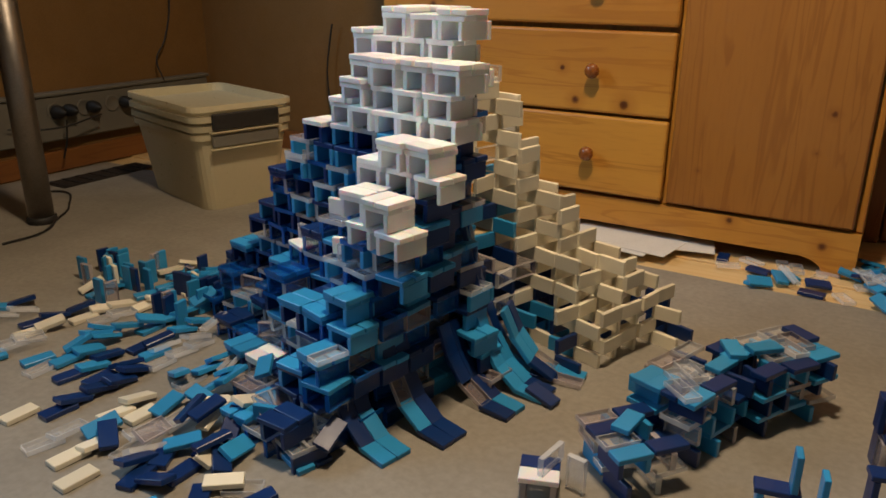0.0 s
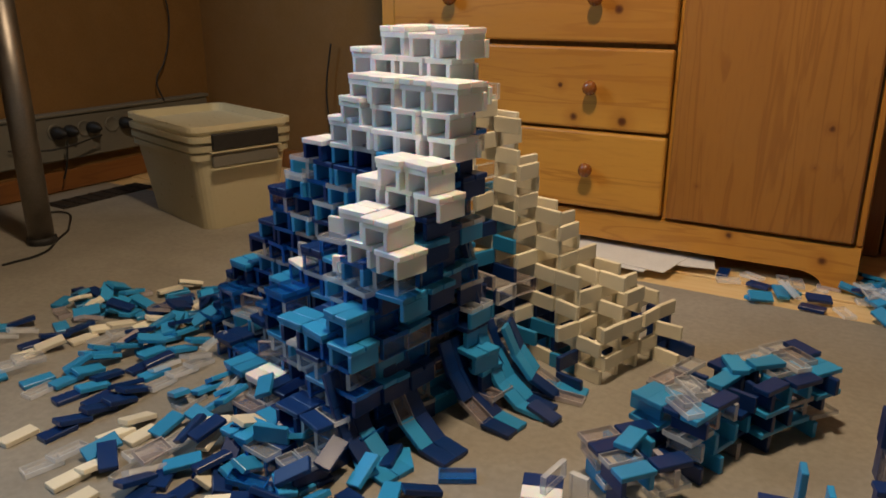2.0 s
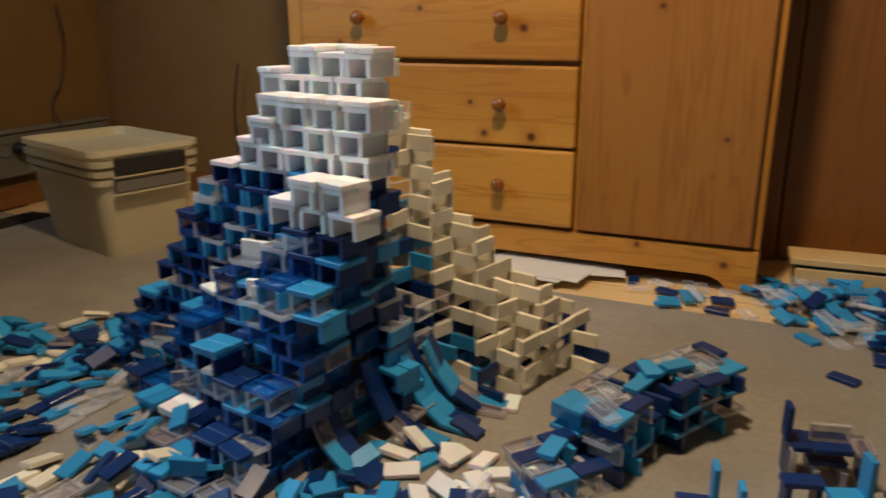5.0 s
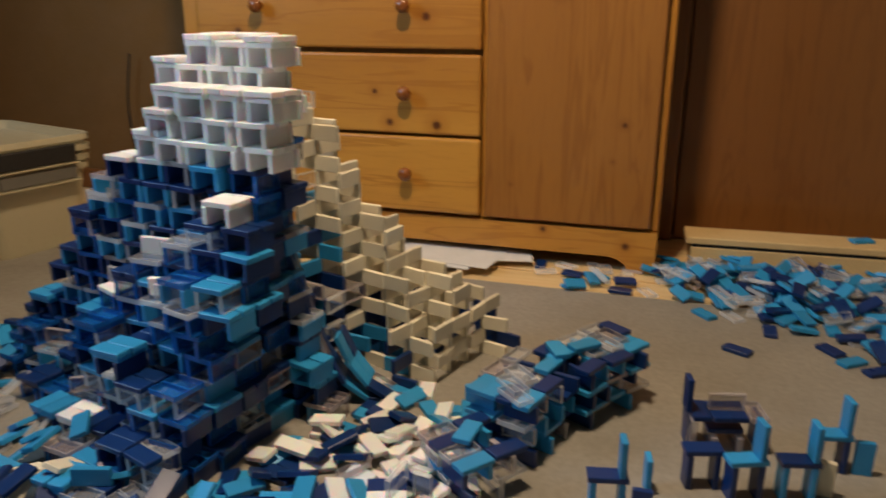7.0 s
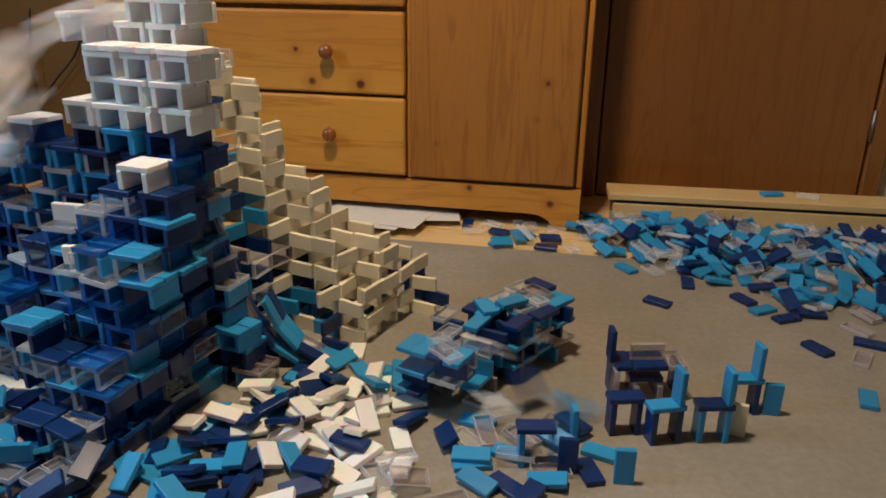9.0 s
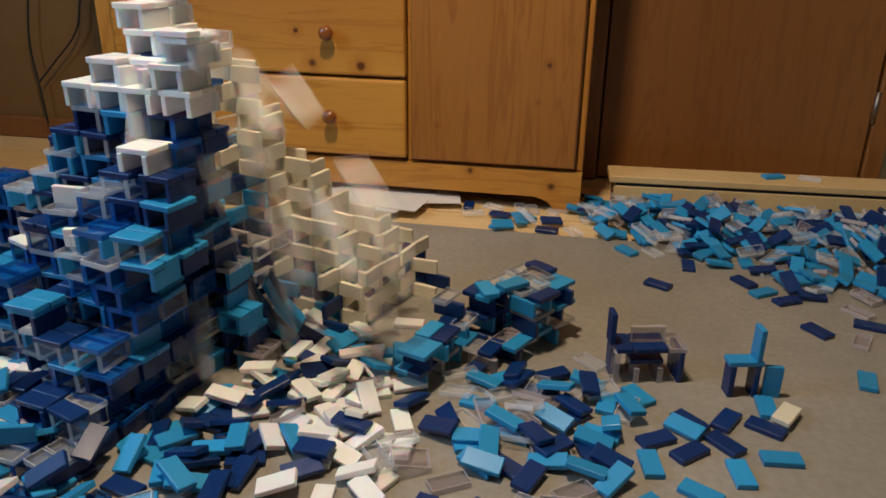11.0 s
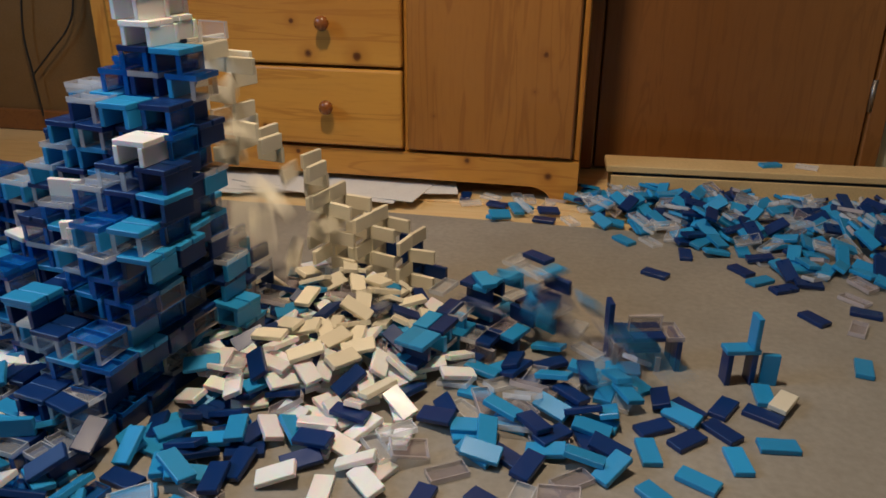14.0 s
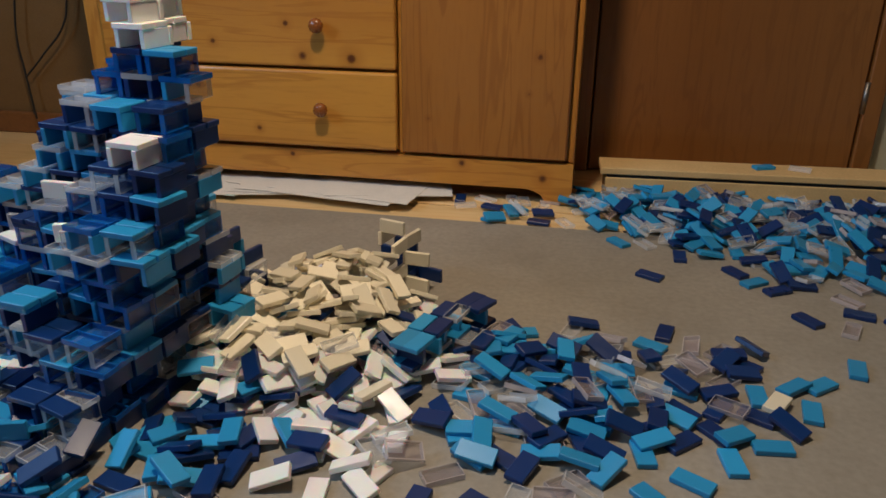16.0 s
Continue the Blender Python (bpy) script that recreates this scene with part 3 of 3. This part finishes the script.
def shake(angle=1.5):
    return pose(dice.gauss(0, 0.0006), dice.gauss(0, 0.0006), 0, 0, 0, dice.gauss(0, angle))


TALL = {}


def uneven(a, b, k):
    """The stepped face is ragged: many of its columns end a few storeys early."""
    if b > -0.03 or a > -0.04 or k >= 12:
        return False
    cell = int((a + 1) / 0.054), int((b + 1) / 0.05)
    if cell not in TALL:
        top = max((h for h in range(12) if inside(a, b, h)), default=0)
        TALL[cell] = max(0, top - dice.choice((0, 0, 1, 1, 2, 2, 3)))
    return k > TALL[cell]


def build_tower():
    """Storey by storey, in units of two walls bridged by two flat dominoes, each storey staggered on the one below."""
    for k in range(STOREYS):
        z = k * STOREY
        for row in range(10):
            b = 0.125 - row * 0.05
            hi = right_edge(b, k)
            a = hi - 0.026 - (0.0 if k % 2 == 0 else 0.014) - dice.uniform(0, 0.006)
            while a > LEFT_END[k] - 0.014:
                if not inside(a + 0.014, b, k):
                    a -= 0.0535
                    continue
                if uneven(a, b, k):
                    a -= 0.0535
                    continue
                owner = column("front_buttress" if b < -0.02 and a > -0.05 else "side_buttress" if a < -0.09 else "domino_tower", z)
                wall_kind, flat_kind = tower_colour(a, b, z, k, False), tower_colour(a, b, z, k, True)
                spot = TOWER @ pose(a + dice.gauss(0, 0.002), b + dice.gauss(0, 0.0045), z, 0, 0, dice.gauss(0, 6.0 if b < -0.2 else 4.0 if a < -0.04 and b < -0.03 else 2.4))
                fall = tower_fall(a, b, z, k, wall_kind)

                def soon():
                    return fall and (fall[0] + dice.uniform(-0.06, 0.06), *fall[1:])

                for side in (-0.0185, 0.0185):
                    m = spot @ pose(side, 0, WIDE / 2, 0, 0, 90) @ shake() @ WALL
                    domino(wall_kind if dice.random() < 0.8 else tower_colour(a, b, z, k, False), m, owner, soon())
                    if k == 0:
                        heap.block(m, WIDE)
                if wall_kind == "white" and k >= 12:
                    domino("white", spot @ pose(0, 0.0285, WIDE / 2 - 0.0002) @ WALL, owner, soon())
                for side in (-0.0125, 0.0125):
                    domino(flat_kind if b > -0.2 or dice.random() < 0.5 else pick(navy=44, clear=26, cyan=14, smoke=16), spot @ pose(0, side, WIDE + THICK / 2) @ shake(), owner, soon())
                bare = not inside(a, b, k + 1) or uneven(a, b, k + 1)
                if bare and wall_kind != "white" and dice.random() < 0.16:
                    domino(pick(clear=40, white=20, smoke=20, cyan=20), spot @ pose(0, 0.004, STOREY + WIDE / 2 + 0.0003, 0, 0, dice.uniform(-40, 40)) @ WALL, owner, soon())
                elif bare and dice.random() < (0.95 if wall_kind == "white" else 0.6 if b > -0.2 else 0.45):
                    turn = dice.choice((0, 90))
                    for side in (-0.0126, 0.0126):
                        domino(flat_kind if b > -0.2 or dice.random() < 0.4 else pick(navy=44, clear=26, cyan=14, smoke=16), spot @ pose(0.004, -0.004, STOREY + THICK / 2 + 0.0003, 0, 0, turn) @ pose(0, side, 0) @ shake(2.5), owner, soon())
                a -= 0.0515 + dice.uniform(0, 0.004)


def cream_edge(z):
    pts = ((0.0, 0.40), (0.072, 0.386), (0.126, 0.329), (0.17, 0.274), (0.209, 0.207), (0.264, 0.164), (0.314, 0.137), (0.367, 0.108), (0.412, 0.083), (0.457, 0.06))
    return float(np.interp(z, [p[0] for p in pts], [p[1] for p in pts]))


def cream_start(z):
    return float(np.interp(z, (0.0, 0.09, 0.18, 0.22, 0.27, 0.33), (0.17, 0.13, 0.07, 0.05, 0.03, 0.0)))


def cream_fall(e, n, z):
    r = dice.random()
    if e > 0.285 + 0.12 * z and n > -0.05:
        return None
    if z > 0.22 and e > cream_edge(z) - 0.05 and z < 0.36:
        return (12.55 + 0.9 * r, (0.19, 1.02), 0.055)
    if z > 0.22:
        return (13.6 + 0.4 * (z - 0.2) / 0.26 + 0.8 * r, (0.17, 1.02), 0.055)
    if n < 0.0:
        return (11.0 + 1.5 * r, (0.19, 0.97), 0.055)
    return (12.6 + 2.9 * (e - 0.07) / 0.25 + 0.4 * r, (0.22, 1.06), 0.05)


def build_cream():
    """Dominoes on their long edges in zigzags, each course laid crosswise on the one below."""
    for k in range(19):
        z = k * WIDE
        edge, begin = cream_edge(z + 0.012), cream_start(z + 0.012)
        owner = column("cream_buttress", z)
        for j in range(-3, 3):
            n = 0.034 * j + 0.005
            for i in range(-1, 13):
                e = 0.034 * i + 0.012
                inner = z < 0.29 and j < 2 and begin - 0.105 < e <= begin - 0.02
                if not (inner or begin - 0.02 < e < edge - 0.010):
                    continue
                if j < 0 and not (inner and j == -1 and z < 0.2) and (e > 0.35 + 0.034 * j or k > 9 + 3 * j or e < 0.15):
                    continue
                if j == 2 and k > 12 and e < edge - 0.05:
                    continue
                core = e < begin + 0.034 and z < 0.28
                kind = "cream"
                if e < 0.07 and z > 0.24 and dice.random() < 0.35:
                    kind = "clear"
                elif inner:
                    kind = pick(navy=44, cyan=30, smoke=16, clear=10)
                elif core and dice.random() < 0.55:
                    kind = pick(navy=45, cyan=35, smoke=20)
                elif z < 0.10 and j > 0 and dice.random() < 0.4:
                    kind = "navy"
                if (i + j + k) % 2:
                    continue
                turn = 45 if k % 2 else -45
                m = CREAM_WALL @ pose(e + dice.gauss(0, 0.0015), n + dice.gauss(0, 0.0015), z + WIDE / 2, 0, 0, turn + dice.gauss(0, 4)) @ WALL
                fall = cream_fall(e, n, z)
                if inner:
                    fall = None if e < begin - 0.05 and z < 0.2 else (11.0 + 1.2 * dice.random(), (0.16, 1.04), 0.07)
                elif fall and kind not in ("cream", "clear"):
                    fall = (11.0 + 1.2 * dice.random(), (0.16, 1.04), 0.07)
                domino(kind, m, owner, fall)
                if k == 0:
                    heap.block(m, WIDE)


build_tower()
build_cream()


RAMPS = (
    (-0.050, 0.812, -46, (4, 34, 58, 70), 2.4),
    (0.025, 0.852, -43, (5, 34, 58, 72), 5.2),
    (0.112, 0.918, -40, (4, 30, 54, 68), 5.6),
    (0.165, 0.965, -36, (6, 36, 58, 70), 6.0),
    (0.225, 1.010, -22, (4, 30, 52, 66), 11.2),
    (0.188, 1.032, -10, (6, 38, 60, 68, 74, 76, 76), 11.0),
    (-0.150, 0.795, -50, (4, 26, 46), 0.9),
)


def ramps():
    """Leaning double rows at the tower's foot: steep at the top, flat on the floor."""
    for x, y, yaw, tilts, when in RAMPS:
        t = thing("domino_ramp", "double row of blue dominoes sloping down to the floor", "domino ramp", pose(x, y, 0, 0, 0, yaw), "ramps at the tower's foot")
        back, z = 0.0, 0.004
        for i, tilt in enumerate(tilts):
            kinds = pick(navy=42, cyan=36, smoke=22), pick(navy=42, cyan=34, smoke=24)
            c, s = math.cos(radians(tilt)), math.sin(radians(tilt))
            cx, cz = back - c * LONG / 2 * 0.94, z + s * LONG / 2
            for side, kind in zip((-0.0123, 0.0123), kinds):
                fall = (when + 0.6 * dice.random(), (x + 0.03 * math.cos(radians(yaw)), y - 0.04), 0.05) if i else None
                domino(kind, t.matrix_basis @ pose(cx, side, cz, 0, tilt, dice.gauss(0, 1.5)), t, fall)
            back, z = back - c * LONG * 0.9, z + s * LONG * 0.92


ramps()

# ---- the low bridge beside the tower ----
BRIDGE = pose(0.195, 0.772, 0, 0, 0, 32)


def build_bridge():
    t = thing("domino_bridge", "low blue and clear domino bridge in three storeys", "domino bridge", BRIDGE)

    def fall(x, y, k):
        r = dice.random()
        if x < 0.085:
            return (7.3 + 0.9 * r, (0.33, 0.69), 0.05)
        if x < 0.20:
            return (8.4 + 1.0 * r, (0.38, 0.74), 0.055) if y < 0.0 or k == 2 else None
        if x < 0.29 and y < -0.01 and k > 0:
            return (8.9 + 0.9 * r, (0.43, 0.74), 0.06)
        if x > 0.28:
            return (13.3 + 0.9 * r + 0.2 * (2 - k), (0.50, 0.765), 0.06)
        if k == 2:
            return (13.6 + 0.8 * r, (0.43, 0.80), 0.05)
        return None

    clusters = ((0.00, 0.095, 2, -14, -0.008), (0.105, 0.240, 3, 7, 0.012), (0.250, 0.385, 3, -5, -0.004))
    for x0, x1, storeys, turn, shift in clusters:
        base = BRIDGE @ pose((x0 + x1) / 2, shift, 0, 0, 0, turn) @ pose(-(x0 + x1) / 2, 0, 0)
        for k in range(storeys):
            z = k * STOREY
            out = 0.010 * k
            x = x0 + 0.016 - (out if x0 < 0.1 else 0)
            while x < x1 + out:
                for y in (-0.030, 0.030):
                    if k > 0 or dice.random() < 0.8:
                        m = base @ pose(x + dice.gauss(0, 0.002), y + dice.gauss(0, 0.004), z + WIDE / 2, 0, 0, dice.choice((90, 90, 85, 95)))
                        domino(pick(navy=42, cyan=34, smoke=12, clear=12), m @ WALL, t, fall(x, y, k))
                x += 0.036 if k else 0.045
            x = x0 + 0.022
            while x < x1 + out:
                turn_flat = dice.gauss(0, 4)
                for y in (-0.0445, -0.0185, 0.0075, 0.0335):
                    if dice.random() < 0.86:
                        domino(pick(navy=36, cyan=38, smoke=12, clear=14), base @ pose(x, y + 0.005 + dice.gauss(0, 0.003), z + WIDE + THICK / 2 + dice.uniform(0, 0.0008), 0, 0, turn_flat), t, fall(x, y, k))
                x += 0.0515
    top = 3 * STOREY
    for x, y, turn, kind in ((0.14, 0.0, 70, "clear"), (0.17, 0.01, 72, "clear"), (0.12, -0.02, 75, "clear"), (0.05, 0.0, 20, "cyan"), (0.27, 0.02, 55, "cyan"), (0.31, 0.0, -20, "cyan"), (0.34, -0.02, 75, "clear"), (0.366, -0.012, 76, "smoke"), (0.393, 0.0, 80, "navy")):
        zz = top if x > 0.1 else 2 * STOREY
        domino(kind, BRIDGE @ pose(x, y, zz + THICK / 2 + 0.0003, 0, 0, turn), t, fall(x, y, 2))


build_bridge()


# ---- little domino furniture ----
def furniture():
    def chair(x, y, yaw, legs, seat, back, when, land):
        m = pose(x, y, 0, 0, 0, yaw)
        t = thing("domino_chair", "tiny chair built from upright dominoes", "domino chair", m, "small domino furniture")
        for dx in (-0.017, 0.017):
            domino(legs, m @ pose(dx, 0, LONG / 2, 0, 0, 0) @ UPRIGHT, t, (when + dice.uniform(0, 0.15), land, 0.05))
        domino(seat, m @ pose(0, 0, LONG + THICK / 2), t, (when + dice.uniform(0, 0.1), land, 0.05))
        if back:
            domino(back, m @ pose(0.016, 0, LONG + THICK + LONG / 2, 0, 0, 0) @ UPRIGHT, t, (when, land, 0.06))

    chair(0.378, 0.690, -20, "cyan", "navy", "cyan", 8.95, (0.40, 0.64))
    chair(0.519, 0.712, -15, "navy", "navy", None, 9.65, (0.50, 0.66))
    chair(0.557, 0.678, -10, "navy", "cyan", "cyan", 9.75, (0.55, 0.62))
    chair(0.618, 0.660, -18, "cyan", "navy", "cyan", 9.9, (0.60, 0.60))
    chair(0.700, 0.700, -18, "navy", "cyan", "cyan", 14.95, (0.74, 0.69))
    t = thing("domino_table", "tiny table of navy dominoes on upright legs", "domino table", pose(0.60, 0.785, 0, 0, 0, -18), "small domino furniture")
    m = t.matrix_basis
    for dx in (-0.046, 0.046):
        for dy in (-0.012, 0.012):
            domino(pick(navy=60, smoke=40), m @ pose(dx, dy, LONG / 2, 0, 0, 0) @ UPRIGHT, t, (14.35 + dice.uniform(0, 0.4), (0.66, 0.74), 0.055))
    for dx, kind in ((-0.036, "navy"), (-0.011, "navy"), (0.014, "navy"), (0.039, "smoke")):
        domino(kind, m @ pose(dx, 0, LONG + THICK / 2, 0, 0, 90) @ shake(), t, (14.3 + dice.uniform(0, 0.4), (0.66, 0.74), 0.06))
    for dx in (-0.017, 0.017):
        domino("smoke", m @ pose(dx, 0.0, WIDE / 2, 0, 0, 90) @ WALL, t, (14.35, (0.64, 0.73), 0.05))
    domino("navy", m @ pose(0.0, 0.0, WIDE + THICK / 2), t, (14.4, (0.66, 0.74), 0.05))
    domino("smoke", m @ pose(0.0, 0.0, LONG + THICK + WIDE / 2) @ WALL, t, (14.4, (0.66, 0.74), 0.05))
    domino("navy", m @ pose(-0.052, 0.0, LONG + THICK + LONG / 2) @ UPRIGHT, t, (14.3, (0.62, 0.72), 0.05))
    for x, y, yaw, kind, when in ((0.449, 0.719, -20, "cyan", 9.3), (0.408, 0.66, 60, "navy", 9.15), (0.461, 0.619, 65, "cyan", 9.4), (0.735, 0.679, 60, "cyan", 15.05), (0.655, 0.655, 50, "cream", 9.95)):
        m = pose(x, y, LONG / 2, 0, 0, yaw)
        domino(kind, m @ UPRIGHT, None, (when, (x + 0.03, y - 0.02), 0.02), " standing upright on the floor", "upright dominoes")


furniture()

# ---- dominoes that lie about from the start ----


def scatter_right():
    """The wide heap of fallen dominoes before the carton and under the cabinet."""
    rest = []
    for i in range(1120):
        u = 0.02 + 1.53 * dice.random() ** 0.85
        deep = 0.15 + 0.37 * min(1.0, max(0.0, (u - 0.05) / 0.55))
        v = 1.725 + 0.055 * u - deep * abs(dice.gauss(0, 0.46)) * (1.0 + 0.35 * u)
        if v < 1.0 or (u < 0.0 and v > 1.64):
            continue
        p = U * u + V * v
        rest.append((p.x, p.y))
    for i in range(16):
        p = U * dice.uniform(-0.34, -0.05) + V * dice.uniform(1.58, 1.70)
        rest.append((p.x, p.y))
    rest.sort(key=lambda p: -p[1])
    joined = []
    for i, (x, y) in enumerate(rest):
        m = heap.settle(x, y, 0.03, 6)
        kind = pick(navy=25, cyan=38, clear=28, smoke=9)
        if i < len(rest) - 290:
            joined.append((kind, m))
        else:
            domino(kind, m, None, None, " lying in a loose heap", "fallen dominoes")
    for kind in ("navy", "cyan", "clear", "smoke"):
        src = KINDS[kind][0]
        co = np.empty(len(src.vertices) * 3)
        src.vertices.foreach_get("co", co)
        co = co.reshape(-1, 3)
        verts, faces = [], []
        for k, m in joined:
            if k != kind:
                continue
            base = len(verts)
            r = np.array(m)
            verts += [tuple(p) for p in co @ r[:3, :3].T + r[:3, 3]]
            faces += [[base + v for v in p.vertices] for p in src.polygons]
        me = bpy.data.meshes.new("domino_heap")
        me.from_pydata(verts, [], faces)
        for mat in src.materials:
            me.materials.append(mat)
        me.polygons.foreach_set("material_index", [p.material_index for _ in range(len(faces) // len(src.polygons)) for p in src.polygons])
        tagged(new("domino_heap", me), KINDS[kind][1].replace(" domino", " dominoes") + " heaped along a carton", "dominoes", kind="stuff")


def toppled_rows():
    """Long rows that have already toppled, one domino half on the next."""
    inv = TOWER.inverted()
    n = 15
    for i in range(n):
        f = i / (n - 1)
        x, y = -0.36 - 0.52 * f, 0.70 + 0.50 * f
        yaw = 60 - 22 * f + dice.gauss(0, 3)
        kind, run = blues(), 0
        t = thing("toppled_row", "row of toppled blue cream and clear dominoes", "domino row", pose(x, y, 0, 0, 0, yaw), "toppled rows")
        step = 0.0
        while step < 0.62:
            if run <= 0:
                kind, run = pick(navy=20, cyan=27, cream=25, clear=25, smoke=3), dice.randint(1, 3)
                if dice.random() < 0.48:
                    step += dice.uniform(0.02, 0.10)
            px = x + step * math.cos(radians(yaw)) + dice.gauss(0, 0.005)
            py = y + step * math.sin(radians(yaw)) + dice.gauss(0, 0.005)
            q = inv @ Vector((px, py, 0))
            if inside(q.x + 0.03, q.y - 0.03, 0) or inside(q.x, q.y, 0) or py > 1.50:
                break
            domino(kind, heap.rest(px, py, yaw + dice.gauss(0, 6), 0.3), t)
            step += dice.uniform(0.026, 0.046)
            run -= 1


def loose_front():
    for x, y, turn, kind in ((-0.335, 0.757, -26, "navy"), (0.138, 0.977, -43, "navy"), (0.155, 0.957, -43, "navy")):
        domino(kind, heap.rest(x, y, turn), None, None, " lying flat on the floor", "fallen dominoes")
    for i in range(34):
        x, y = dice.gauss(-0.30, 0.07), dice.gauss(0.83, 0.09)
        domino(pick(navy=40, cyan=36, clear=10, smoke=10, cream=4), heap.settle(x, y, 0.03, 4), None, None, " lying in a loose heap", "fallen dominoes")


def upright_left():
    for i in range(44):
        x = dice.uniform(-0.72, -0.38)
        y = 1.30 + (-x - 0.38) * 0.42 + dice.gauss(0, 0.06)
        yaw = dice.choice((55, 145)) + dice.gauss(0, 6)
        when = 0.2 + 2.4 * (x + 0.72) / 0.34 * dice.uniform(0.5, 1.0)
        domino(pick(cyan=50, navy=22, cream=14, smoke=14), pose(x, y, LONG / 2, 0, 0, yaw) @ UPRIGHT, None, (when, (x - 0.03, y - 0.03), 0.015), " standing upright on the floor", "upright dominoes")


domino("cyan", room(0.42, 1.80, 0.0822, 20), None, None, " lying on a carton", "fallen dominoes")
domino("clear", room(0.50, 1.80, 0.0822, -20), None, None, " lying on a carton", "fallen dominoes")
for x, y, turn, kind in ((0.800, 1.035, -60, "navy"), (0.940, 0.800, -85, "navy"), (0.735, 1.350, -40, "navy")):
    domino(kind, heap.rest(x, y, turn), None, None, " lying alone on the floor", "fallen dominoes")


def small_stack():
    m = pose(0.125, 0.755, 0, 0, 0, -12)
    t = thing("domino_stack", "little stack of smoky dominoes under a white one", "domino stack", m)
    for dx in (-0.018, 0.018):
        domino("smoke", m @ pose(dx, 0, WIDE / 2, 0, 0, 90) @ WALL, t, (7.0 + dice.random(), (0.16, 0.72), 0.04))
    for dy, kind in ((-0.0125, "white"), (0.0125, "navy")):
        domino(kind, m @ pose(0, dy, WIDE + THICK / 2), t, (7.0 + dice.random(), (0.16, 0.72), 0.04))
    domino("clear", m @ pose(0.012, 0.004, STOREY + WIDE / 2, 0, 0, 62) @ WALL, t, (7.0 + dice.random(), (0.16, 0.72), 0.04))
    domino("clear", pose(0.168, 0.752, LONG / 2, 0, 0, 50) @ UPRIGHT, None, (7.4, (0.19, 0.73), 0.02), " standing upright on the floor", "upright dominoes")


domino("clear", TOWER @ pose(-0.012, -0.132, 7 * STOREY + WIDE / 2 + 0.0004, 0, 0, 42) @ WALL, column("front_buttress", 7 * STOREY))
small_stack()
scatter_right()
toppled_rows()
loose_front()
upright_left()


def motions():
    """Every falling domino drops, tumbles and comes to rest on the heap."""
    FALLS.sort(key=lambda f: f[0])
    for when, ob, start, parent, spot, spread in FALLS:
        back = parent.matrix_basis.inverted() if parent else Matrix()
        end = heap.settle(*spot, spread)
        drop = max(0.0, start.translation.z - end.translation.z)
        length = 0.16 + math.sqrt(2 * drop / 9.81) * 1.15
        a, b = start.to_quaternion(), end.to_quaternion()
        rows = [(0.0, start)] if when > 0.05 else []
        rows.append((max(0.0, when), start))
        for f in (0.3, 0.55, 0.8):
            p = start.translation.lerp(end.translation, f ** 1.15)
            p.z = start.translation.z - drop * f * f + 0.012 * math.sin(math.pi * f)
            q = a.slerp(b, f)
            rows.append((when + length * f, Matrix.Translation(p) @ q.to_matrix().to_4x4()))
        rows += [(when + length, end), (END, end)]
        walk(ob, [(t, back @ m) for t, m in rows if t <= END])


motions()
